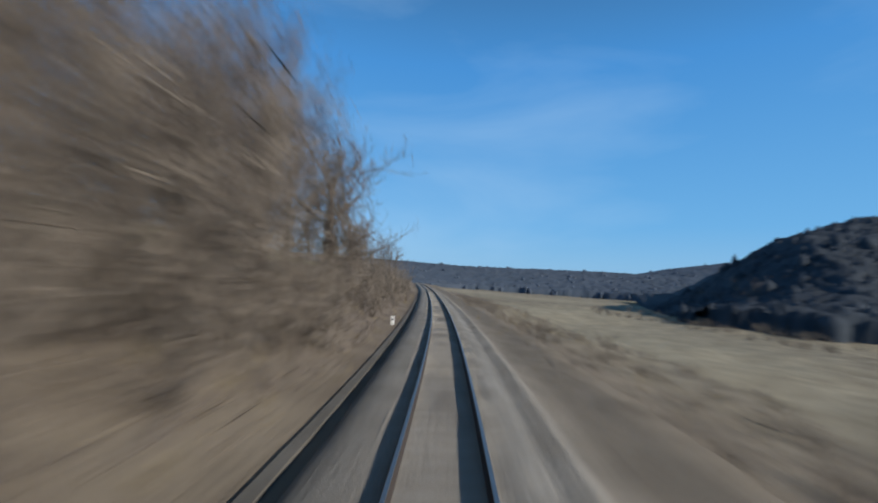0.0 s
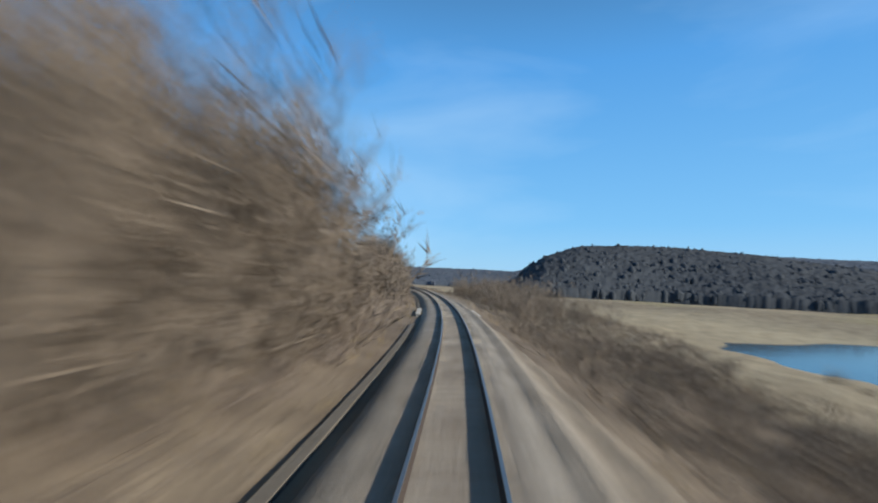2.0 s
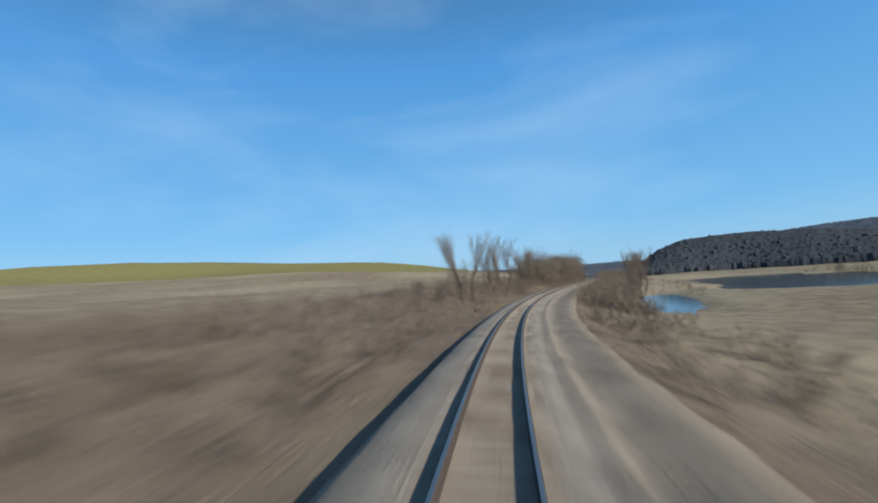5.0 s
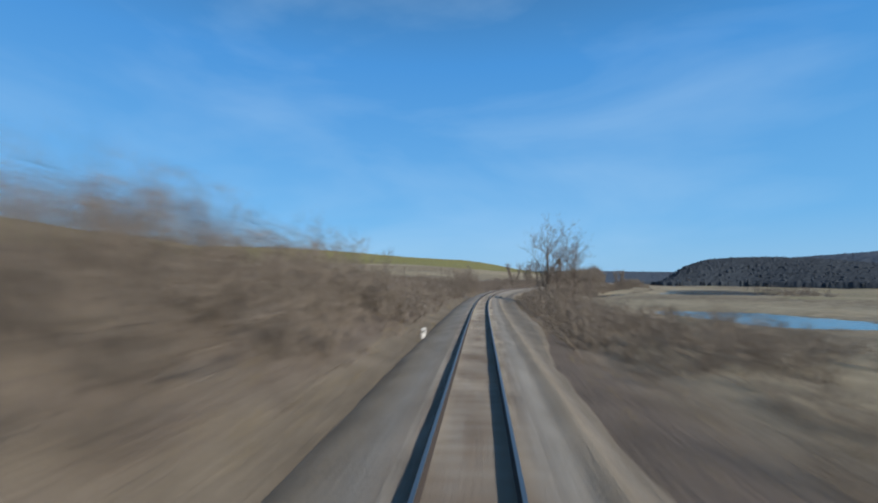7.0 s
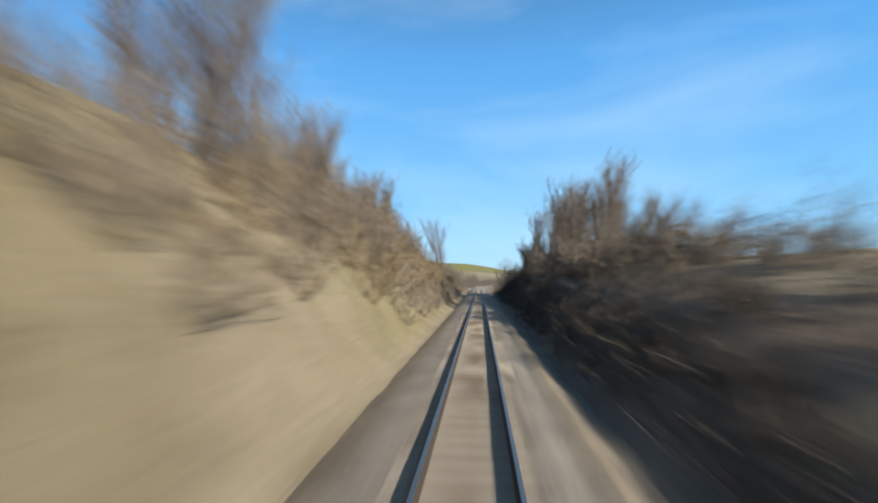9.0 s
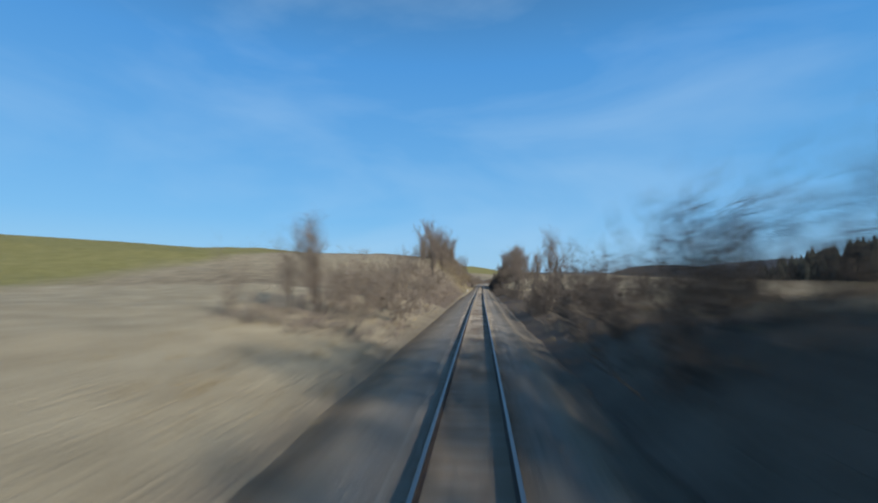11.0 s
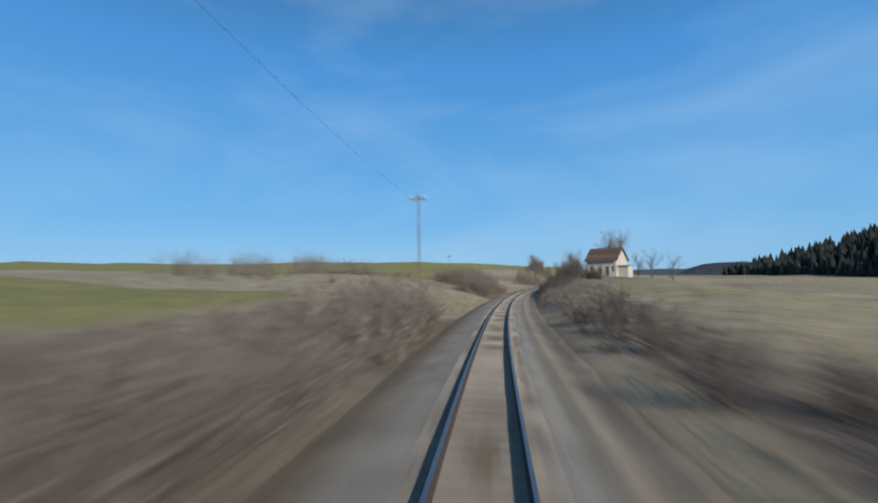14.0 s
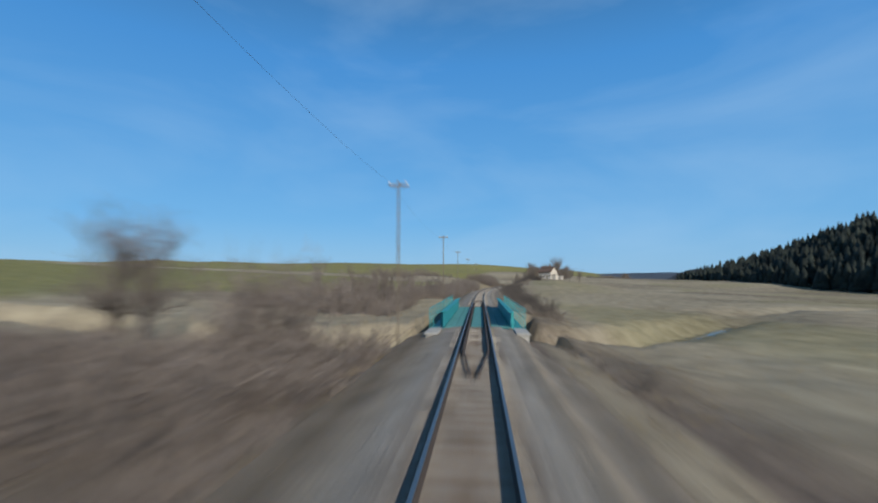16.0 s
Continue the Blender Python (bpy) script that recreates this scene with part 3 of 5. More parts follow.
def build_sleepers():
    v0, f0 = sleeper_mesh()
    me = bpy.data.meshes.new("sleeper")
    me.from_pydata(v0, [], f0)
    me.materials.append(M_SLEEPER)
    va, joined_v, joined_f = np.array(v0), [], []
    rng = random.Random(5)
    q = TRACK0
    while q < TRACK1 - 200:
        x, y = spot(q, 0.0)
        turn = pose(float(x), float(y), rng.uniform(-0.048, -0.032), 0, float(cant(q)), -math.degrees(heading(q)) + rng.uniform(-0.8, 0.8))
        if BRIDGE0 - 0.2 < q < BRIDGE1 + 0.2:
            q += 0.6
            continue
        if 0 < q < 178 + 23:
            ob = new("sleeper", me)
            ob.parent = track
            ob.matrix_local = turn
        else:
            base = len(joined_v)
            m = np.array(turn)
            joined_v.extend((va @ m[:3, :3].T + m[:3, 3]).tolist())
            joined_f.extend([tuple(i + base for i in f) for f in f0])
        q += 0.6
    ob = link("sleeper_row", joined_v, joined_f, M_SLEEPERS, track, "long row of worn concrete sleepers")
    ob["kind"] = "stuff"


# ---- cable trough beside the ballast ----
def build_trough(q0, q1, l):
    t = tagged(new("cable_trough"), "low grey concrete cable trough beside the ballast", "cable trough", kind="structure")
    v, f = sweep(q0, q1, 2.0, [(l - 0.13, -1.2), (l + 0.13, -1.2), (l + 0.13, -0.74), (l - 0.13, -0.74)], closed=True)
    link("trough_body", v, f, M_OLDCONCRETE, t)
    vs, fs = [], []
    rng = random.Random(9)
    q = q0
    while q < q1 - 1:
        lift = rng.uniform(0, 0.015)
        v, f = sweep(q + 0.02, q + 0.98, 1.0, [(l - 0.15, -0.736), (l + 0.15, -0.736), (l + 0.145, -0.69 + lift), (l - 0.145, -0.69 + lift)], closed=True)
        fs += [tuple(i + len(vs) for i in one) for one in f]
        vs += v
        q += 1.0
    ob = link("trough_lids", vs, fs, M_OLDCONCRETE, t, "row of concrete trough lids")
    ob["kind"] = "stuff"


build_trough(770.0, 990.0, -3.05)
build_trough(1010.0, 1180.0, -3.05)

# ---- steel bridge ----
def build_bridge():
    mid = (BRIDGE0 + BRIDGE1) / 2
    half = (BRIDGE1 - BRIDGE0) / 2
    b = root("railway_bridge", mid, 0.0, 0.0, "teal painted steel trough bridge with plate girders and handrails", "bridge")
    # floor plates either side of and between the rails
    for x0, x1 in ((-2.15, -1.485), (-1.455, -0.93), (-0.42, 0.42), (0.93, 1.455), (1.485, 2.15)):
        part("deck_plate", box(x0, x1, -half, half, -0.30, -0.22, 0.01), M_DECK, b, "dusty worn teal deck plate")
    for x in (-0.7525, 0.7525):
        part("bearer", box(x - 0.17, x + 0.17, -half, half, -0.34, -0.18), M_WOOD, b, "dark weathered rail bearer")
        part("stringer", box(x - 0.14, x + 0.14, -half, half, -1.0, -0.345), M_TEAL, b)
    for s in (-1, 1):
        g = part("girder", box(s * 2.22, s * 2.26, -half, half, -1.1, 0.74), M_TEAL, b, "riveted teal plate girder")
        part("top_flange", box(s * 2.24 - 0.2, s * 2.24 + 0.2, -half, half, 0.74, 0.79, 0.008), M_TEAL, g)
        part("bottom_flange", box(s * 2.24 - 0.2, s * 2.24 + 0.2, -half, half, -1.15, -1.1, 0.008), M_TEAL, g)
        for i in range(13):
            y = -half + 0.4 + i * (2 * half - 0.8) / 12
            for d in (s,):
                bm = bmesh.new()
                xa = s * 2.24 + d * 0.02
                xb = s * 2.24 + d * (0.2 if d * s > 0 else 0.14)
                add_box(bm, min(xa, xb), max(xa, xb), y - 0.012, y + 0.012, -0.215 if d * s < 0 else -1.1, 0.738)
                part("stiffener", bm, M_TEAL, g)
        # outer walkway and handrail
        w = part("walkway", box(min(s * 2.46, s * 3.05), max(s * 2.46, s * 3.05), -half, half, -0.36, -0.30), M_TEAL, b)
        h = part("handrail", add_rod(bmesh.new(), (s * 3.02, -half - 1.2, 1.08), (s * 3.02, half + 1.2, 1.08), 0.028, 0.028, 8), M_TEAL, b, "teal tube handrail")
        part("middle_rail", add_rod(bmesh.new(), (s * 3.02, -half - 1.2, 0.45), (s * 3.02, half + 1.2, 0.45), 0.022, 0.022, 6), M_TEAL, h)
        for i in range(14):
            y = -half - 1.1 + i * (2 * half + 2.2) / 13
            part("post", box(s * 3.02 - 0.03, s * 3.02 + 0.03, y - 0.03, y + 0.03, -0.5 if abs(y) < half else -0.9, 1.07), M_TEAL, h)
    for i in range(9):
        y = -half + 0.3 + i * (2 * half - 0.6) / 8
        part("cross_girder", box(-2.2, 2.2, y - 0.1, y + 0.1, -1.05, -0.38), M_TEAL, b)


def build_abutment(q, way):
    a = root("bridge_abutment", q, 0.0, 0.0, "pale concrete bridge abutment with wing walls", "abutment", "abutments of the steel bridge")
    y0, y1 = sorted((0.05 * way, 1.0 * way))
    part("seat_wall", box(-3.3, 3.3, y0, y1, -6.4, -0.45, 0.03), M_CONCRETE, a)
    for s in (-1, 1):
        y0, y1 = sorted((0.9 * way, 3.9 * way))
        part("wing_wall", box(min(s * 2.35, s * 3.0), max(s * 2.35, s * 3.0), y0 + 0.11, y1, -3.6, -0.32, 0.04), M_CONCRETE, a)
        part("coping", box(min(s * 2.28, s * 3.1), max(s * 2.28, s * 3.1), y0, y1 + 0.06, -0.32, -0.2, 0.03), M_CONCRETE, a, "pale weathered coping stone")


build_bridge()
build_abutment(BRIDGE0, -1)
build_abutment(BRIDGE1, 1)


def build_culvert(q, length, reach, top=-0.05):
    c = root("culvert_bridge", q, 0.0, 0.0, "small culvert bridge with pale concrete parapets", "bridge", "culvert bridges")
    for s in (-1, 1):
        x0, x1 = sorted((s * reach, s * (reach + 0.38)))
        p = part("parapet", box(x0, x1, -length / 2, length / 2, -2.6, top - 0.12, 0.03), M_CONCRETE, c, "pale concrete parapet beam")
        part("coping", box(x0 - 0.05, x1 + 0.05, -length / 2 - 0.1, length / 2 + 0.1, top - 0.12, top, 0.03), M_CONCRETE, p)
    return c


build_culvert(1001.5, 8.0, 2.72, -0.5)
build_culvert(336.0, 9.0, 3.0, -0.36)


# ---- plants ----
def sticks(segs, sides=3):
    """Vertices and faces of tapered sticks (x0, y0, z0, x1, y1, z1, r0, r1); a stick whose r1 is 0 ends in a point."""
    s = np.array(segs, float)
    p0, p1, r0, r1 = s[:, 0:3], s[:, 3:6], s[:, 6:7], s[:, 7:8]
    d = p1 - p0
    d = d / np.maximum(np.linalg.norm(d, axis=1, keepdims=True), 1e-6)
    ref = np.where(np.abs(d[:, 2:3]) < 0.9, np.array([[0.0, 0, 1]]), np.array([[1.0, 0, 0]]))
    u = np.cross(d, ref)
    u /= np.linalg.norm(u, axis=1, keepdims=True)
    w = np.cross(d, u)
    n = len(s)
    rings = []
    for k in range(sides):
        c, e = math.cos(2 * math.pi * k / sides), math.sin(2 * math.pi * k / sides)
        rings.append((p0 + (u * c + w * e) * r0, p1 + (u * c + w * e) * r1))
    verts = np.stack([r[0] for r in rings] + [r[1] for r in rings], 1).reshape(-1, 3)
    base = np.arange(n) * 2 * sides
    tris = []
    for k in range(sides):
        a, b = base + k, base + (k + 1) % sides
        tris.append(np.stack([a, b, base + sides + (k + 1) % sides], 1))
        blunt = (r1[:, 0] > 0)
        tris.append(np.stack([a, base + sides + (k + 1) % sides, base + sides + k], 1)[blunt])
    return verts, np.concatenate(tris)


def raw(name, verts, tris, mat, parent=None, label=""):
    """A mesh of triangles from arrays."""
    verts, tris = np.asarray(verts, np.float32), np.asarray(tris, np.int32)
    me = bpy.data.meshes.new(name)
    me.vertices.add(len(verts))
    me.vertices.foreach_set("co", verts.ravel())
    me.loops.add(tris.size)
    me.loops.foreach_set("vertex_index", tris.ravel())
    me.polygons.add(len(tris))
    me.polygons.foreach_set("loop_start", np.arange(0, tris.size, 3, dtype=np.int32))
    me.materials.append(mat)
    me.update(calc_edges=True)
    ob = new(name, me)
    if parent:
        ob.parent = parent
    if label:
        ob["label"] = label
    return ob


def bent(rng, d, amount):
    v = Vector((d.x + rng.gauss(0, amount), d.y + rng.gauss(0, amount), d.z + rng.gauss(0, amount)))
    return v.normalized()


def slivers(segs):
    """The finest twigs: one narrow triangle each."""
    s = np.array(segs, float)
    p0, p1, r0 = s[:, 0:3], s[:, 3:6], s[:, 6:7]
    d = p1 - p0
    u = np.cross(d, np.random.default_rng(len(s)).normal(size=d.shape))
    u /= np.maximum(np.linalg.norm(u, axis=1, keepdims=True), 1e-9)
    verts = np.stack([p0 + u * r0, p0 - u * r0, p1], 1).reshape(-1, 3)
    return verts, np.arange(len(verts)).reshape(-1, 3)


def joined(*pieces):
    base, vs, ts = 0, [], []
    for v, t in pieces:
        vs.append(v)
        ts.append(t + base)
        base += len(v)
    return np.concatenate(vs), np.concatenate(ts)


def plant(rows, sides=3):
    """Thick limbs as tapered sticks, the last twigs as slivers."""
    rows = np.array(rows)
    fine = rows[:, 7] == 0
    return joined(sticks(rows[~fine][:, :8], sides), slivers(rows[fine][:, :8]))


def grow(rng, p, d, length, r, level, out, spread, lift, low=1):
    """A limb in three bent pieces that sends out finer limbs."""
    pieces = (3, 3, 2, 1, 1)[level]
    for i in range(pieces):
        e = p + d * (length / pieces)
        r1 = 0.0 if level >= 3 else r * (0.78 if level else 0.82)
        out.append((*p, *e, r, r1, level))
        if level < 4:
            for _ in range({0: 3 if i else low, 1: 3, 2: 3, 3: 3}[level]):
                side = Vector((rng.gauss(0, 1), rng.gauss(0, 1), rng.gauss(0.1, 0.5))).normalized()
                way = (d * (1 - spread) + side * spread + Vector((0, 0, lift))).normalized()
                grow(rng, p.lerp(e, rng.uniform(0.3, 1.0)), way, length * rng.uniform(0.42, 0.62), max(r1 * rng.uniform(0.4, 0.6), (0.027, 0.014, 0.0105, 0.0085)[level]), level + 1, out, spread, lift)
        p, r, d = e, r1, bent(rng, d, 0.1 + 0.05 * level)


TREES = {}
TREE_KINDS = {
    "bare_tree": (11, 0.5, 0.3, 0.15, 4, "bare leafless tree with fine grey-brown twigs"),
    "slender_tree": (23, 0.42, 0.42, 0.10, 3, "slender bare tree with upswept thin branches"),
    "spreading_tree": (37, 0.62, 0.25, 0.18, 5, "broad bare tree with a rounded twiggy crown"),
    "old_tree": (41, 0.56, 0.2, 0.18, 3, "tall bare tree with dark trunk and open crown")}


def tree(kind, q, l, h, rng, label=""):
    z = float(height(q, l)) - 0.15
    x, y = spot(q, l)
    at = pose(float(x), float(y), z, rng.uniform(-3, 3), rng.uniform(-3, 3), rng.uniform(0, 360))
    if kind not in TREES:
        seed, spread, lift, r, low, text = TREE_KINDS[kind]
        g = random.Random(seed)
        segs = []
        grow(g, Vector((0, 0, 0)), Vector((0, 0, 1)), 6.4, r, 0, segs, spread, lift, low)
        segs = np.array(segs)
        top = segs[:, 5].max()
        segs[:, :6] *= 10.0 / top
        ob = tagged(new(kind), text, "tree", "bare trees beside the railway")
        stem, rest = segs[segs[:, 8] < 1], segs[segs[:, 8] >= 1]
        raw("trunk", *sticks(stem[:, :8], 7), M_BARK, ob)
        raw("crown", *plant(rest), M_TWIG, ob)
        ob.matrix_world = at @ Matrix.Scale(h / 10.0, 4)
        TREES[kind] = (ob, h / 10.0)
        return ob
    ob, s0 = TREES[kind]
    return copy_thing(ob, at @ Matrix.Scale(h / 10.0 / s0, 4))


def shrub_proto(seed, fan, stems, r0, pieces, limbs, twigs):
    """A leafless shrub of height one: stems, limbs and twigs."""
    g = random.Random(seed)
    out = []
    for _ in range(stems):
        p = Vector((g.gauss(0, 0.10), g.gauss(0, 0.10), 0))
        d = Vector((g.gauss(0, fan), g.gauss(0, fan), 1)).normalized()
        n, r = g.uniform(0.55, 1.0), r0
        for i in range(pieces):
            e = p + d * n / pieces
            out.append((*p, *e, r, r * 0.75))
            for _ in range(limbs):
                w = (d + Vector((g.gauss(0, 0.5), g.gauss(0, 0.5), g.gauss(0.1, 0.3)))).normalized()
                a = p.lerp(e, g.random())
                b = a + w * n * g.uniform(0.16, 0.32)
                out.append((*a, *b, r * 0.6, 0.0))
                for _ in range(twigs):
                    w2 = (w + Vector((g.gauss(0, 0.6), g.gauss(0, 0.6), g.gauss(0.1, 0.4)))).normalized()
                    a2 = a.lerp(b, g.random())
                    out.append((*a2, *(a2 + w2 * n * g.uniform(0.08, 0.2)), r0 * 0.85, 0.0))
            p, r, d = e, r * 0.75, bent(g, d, 0.18)
    return plant(out)


def tuft_proto(seed, blades, fan):
    g = random.Random(seed)
    out = []
    for _ in range(blades):
        p = Vector((g.gauss(0, 0.2), g.gauss(0, 0.2), 0))
        d = Vector((g.gauss(0, fan), g.gauss(0, fan), 1)).normalized()
        out.append((*p, *(p + d * g.uniform(0.5, 1.0)), 0.016, 0.0))
    return slivers(out)


SHRUBS = [shrub_proto(s, f, n, 0.009, 2, 4, 3) for s, f, n in ((3, 0.35, 8), (4, 0.5, 8), (5, 0.42, 9), (6, 0.6, 8))]
TALL = [shrub_proto(s, f, n, 0.0054, 3, 4, 3) for s, f, n in ((13, 0.25, 9), (14, 0.35, 9), (15, 0.3, 10))]
WEEDS = [tuft_proto(s, b, f) for s, b, f in ((17, 14, 0.6), (18, 14, 0.9), (19, 13, 0.75))]
TUFTS = [tuft_proto(s, b, f) for s, b, f in ((7, 16, 0.5), (8, 17, 0.35), (9, 15, 0.7))]


def scatter(name, protos, zones, mat, label, category, wide=(0.9, 1.4), seed=1, sink=0.05):
    """One thicket: many plants of a few kinds, over zones (q0, q1, l0, l1, number, lowest, highest)."""
    rng = np.random.default_rng(seed)
    vs, ts, base = [], [], 0
    for q0, q1, l0, l1, number, h0, h1 in zones:
        qs, ls = rng.uniform(q0, q1, number), rng.uniform(l0, l1, number)
        zs = height(qs, ls)
        xs, ys = spot(qs, ls)
        for i in range(number):
            h, a = rng.uniform(h0, h1), rng.uniform(0, 6.283)
            kinds = TALL if protos is SHRUBS and h > 3.2 else protos
            v, t = kinds[rng.integers(len(kinds))]
            w = h * rng.uniform(*wide) * (1.0 if h < 3.2 else 0.8)
            c, e = math.cos(a) * w, math.sin(a) * w
            m = np.array([[c, -e, 0], [e, c, 0], [0, 0, h]])
            vs.append(v @ m.T + np.array([xs[i], ys[i], zs[i] - sink]))
            ts.append(t + base)
            base += len(v)
    return tagged(raw(name, np.concatenate(vs), np.concatenate(ts), mat), label, category, kind="stuff")


# thickets, zone by zone
scatter("brush_thicket", SHRUBS, [
    (1090, 1200, -14, -4.8, 170, 1.6, 5.0), (1050, 1095, -13, -5, 110, 3.0, 6.5), (1062, 1102, -14, -6, 90, 6.0, 10.5), (1008, 1052, -13, -5, 90, 2.6, 6.0), (992, 1008, -16, -7, 14, 1.2, 2.2),
    (956, 983, -13, -5.8, 90, 4.5, 10.5), (925, 965, -13, -5.8, 115, 5.0, 10.5), (880, 925, -14, -7, 105, 3.5, 8.5), (840, 880, -20, -6.4, 95, 1.2, 3.6)],
    M_BRUSH, "dense leafless brown brush along the track bank", "brush", seed=11)
scatter("brush_thicket", SHRUBS, [
    (640, 780, -26, -5.2, 420, 0.9, 2.8), (722, 745, -12, -6, 22, 3.0, 6.0), (620, 655, -18, -5.8, 110, 2.4, 5.0), (582, 622, -15, -5.4, 150, 1.8, 3.8), (588, 614, -13, -6, 80, 3.4, 5.2), (512, 552, -13, -8.5, 60, 2.2, 5.0), (484, 520, -12, -7, 60, 2.0, 4.4), (470, 590, -20, -11, 100, 1.5, 5.0), (540, 575, -9, -4.8, 50, 0.9, 2.2), (440, 500, -14, -5, 40, 1.0, 3.0),
    (365, 440, -16, -5.5, 60, 2.0, 5.0), (240, 267, -16, -4.9, 110, 1.2, 3.0), (244, 265, -15, -6.5, 45, 2.6, 4.6), (254, 268, -19, -9, 24, 3.2, 5.0), (257, 267, -17, -11, 64, 4.2, 5.8), (258, 272, -25, -16, 60, 2.8, 4.4), (262, 300, -16, -10, 6, 1.0, 2.0)],
    M_BRUSH, "dense leafless brown brush on the cutting slope", "brush", seed=12)
scatter("brush_thicket", SHRUBS, [
    (780, 850, -27, -5.4, 330, 0.8, 2.5), (820, 850, -22, -12, 26, 2.4, 4.0), (222, 240, -9.5, -5.2, 60, 2.4, 4.0), (180, 214, -26, -12, 24, 1.0, 2.4), (60, 110, -32, -11, 130, 1.8, 3.6), (110, 150, -18, -9, 40, 1.4, 2.6), (104, 168, -15, -7.5, 70, 1.8, 3.2), (54, 104, -28, -12, 40, 3.4, 5.4), (204, 262, -62, -36, 90, 2.6, 5.0), (100, 175, -12, -4.8, 150, 0.8, 2.4), (160, 178, -12, -5.2, 80, 2.2, 4.2), (146, 160, -15, -5.2, 40, 1.0, 2.2), (98, 168, -7.5, -5.0, 95, 1.5, 2.8), (-50, 28, -26, -4.8, 190, 1.0, 2.4), (9, 29, -17, -5.6, 120, 1.8, 3.1), (23, 31, -15, -10, 14, 4.4, 6.4)],
    M_BRUSH_RED, "leafless reddish-brown brush beside the ballast", "brush", seed=13)
scatter("brush_thicket", SHRUBS, [
    (500, 566, -13.5, -5.4, 210, 0.9, 2.6), (466, 505, -13, -5.4, 90, 0.9, 2.8), (495, 545, -18, -11, 80, 2.4, 5.0)],
    M_STRAW, "straw-coloured leafless brush over the sunlit cutting slope", "brush", seed=16)
scatter("brush_thicket", SHRUBS, [
    (1080, 1200, 5.4, 14, 60, 0.8, 2.0), (1012, 1040, 8, 24, 80, 1.6, 4.2), (1038, 1086, 9.5, 26, 130, 3.2, 6.6), (1038, 1200, 7, 10, 60, 0.6, 1.4), (1136, 1215, 42, 48, 60, 1.0, 2.0), (1150, 1215, 52, 60, 60, 1.0, 2.2), (920, 1005, 5.4, 18, 190, 1.2, 3.2), (815, 925, 5.8, 16, 250, 1.8, 4.4), (700, 810, 6.4, 20, 110, 0.8, 2.8), (634, 702, 6.0, 20, 230, 1.6, 3.4), (684, 700, 9, 19, 30, 3.0, 5.0), (640, 720, 20, 38, 70, 1.2, 3.0), (890, 906, 7, 12, 14, 3.0, 5.0),
    (486, 520, 7.5, 18, 80, 1.4, 3.4), (503, 565, 8, 13.5, 110, 2.4, 3.8), (600, 634, 6, 17, 60, 0.8, 2.0), (850, 1000, 88, 110, 90, 2.0, 4.5), (880, 990, 28, 34, 60, 0.6, 1.5)],
    M_BRUSH, "leafless scrub on the low embankment side", "brush", seed=14)
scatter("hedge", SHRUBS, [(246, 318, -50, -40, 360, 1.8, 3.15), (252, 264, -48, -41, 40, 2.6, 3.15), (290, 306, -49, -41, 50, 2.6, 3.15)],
    M_HEDGE_SHADE, "leafless dark hedge along the edge of the field", "hedge", seed=17)
# this scrub takes the darker brush colour to carry the shade of its banks
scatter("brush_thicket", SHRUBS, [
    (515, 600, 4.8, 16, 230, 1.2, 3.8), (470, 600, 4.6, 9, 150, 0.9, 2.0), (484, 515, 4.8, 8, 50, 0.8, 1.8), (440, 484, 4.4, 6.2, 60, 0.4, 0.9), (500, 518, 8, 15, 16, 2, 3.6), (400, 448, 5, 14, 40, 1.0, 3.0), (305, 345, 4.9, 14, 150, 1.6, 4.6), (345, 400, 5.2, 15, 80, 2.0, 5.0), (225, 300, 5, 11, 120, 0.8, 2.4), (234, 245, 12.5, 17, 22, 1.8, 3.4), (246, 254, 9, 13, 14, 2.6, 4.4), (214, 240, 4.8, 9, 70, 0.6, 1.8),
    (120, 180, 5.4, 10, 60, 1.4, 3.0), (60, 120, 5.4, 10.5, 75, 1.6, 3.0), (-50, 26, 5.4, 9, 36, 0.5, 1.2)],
    M_HEDGE_SHADE, "leafless dark scrub on the steep bank, shade put into its colour", "brush", seed=15)
scatter("dead_weeds", WEEDS, [
    (1000, 1200, -14, -4.4, 2400, 0.5, 1.4), (880, 1000, -14, -4.6, 1800, 0.6, 1.6), (780, 880, -28, -4.4, 2600, 0.4, 1.0), (600, 780, -28, -4.8, 3600, 0.4, 1.2), (575, 604, -14, -4.6, 700, 0.5, 1.2), (505, 600, -9.5, -4.4, 2800, 0.4, 1.1),
    (365, 440, -16, -5, 900, 0.5, 1.3), (98, 178, -20, -5, 1700, 0.5, 1.3), (56, 98, -33, -12.5, 1100, 0.5, 1.4), (-50, 28, -27, -4.4, 2800, 0.5, 1.3), (222, 244, -11, -5, 400, 0.5, 1.2), (240, 267, -17, -4.8, 1000, 0.5, 1.2)],
    M_BRUSH_RED, "dense dead brown weeds between the bushes", "weeds", seed=23, wide=(0.9, 1.5))
scatter("dead_weeds", WEEDS, [
    (600, 1200, 4.9, 17, 4200, 0.4, 1.1), (1000, 1100, 8, 30, 1500, 0.6, 1.4), (300, 345, 4.5, 14, 1300, 0.6, 1.4), (915, 1000, 5.2, 18, 1400, 0.7, 1.6), (820, 915, 5.2, 16, 1400, 0.8, 1.8), (190, 400, 4.8, 13, 2800, 0.4, 1.1), (-50, 180, 5.0, 10, 1500, 0.3, 0.8), (58, 126, 5.2, 10.5, 1100, 0.7, 1.7)],
    M_BRUSH, "dense dead brown weeds on the bank", "weeds", seed=24, wide=(0.9, 1.5))
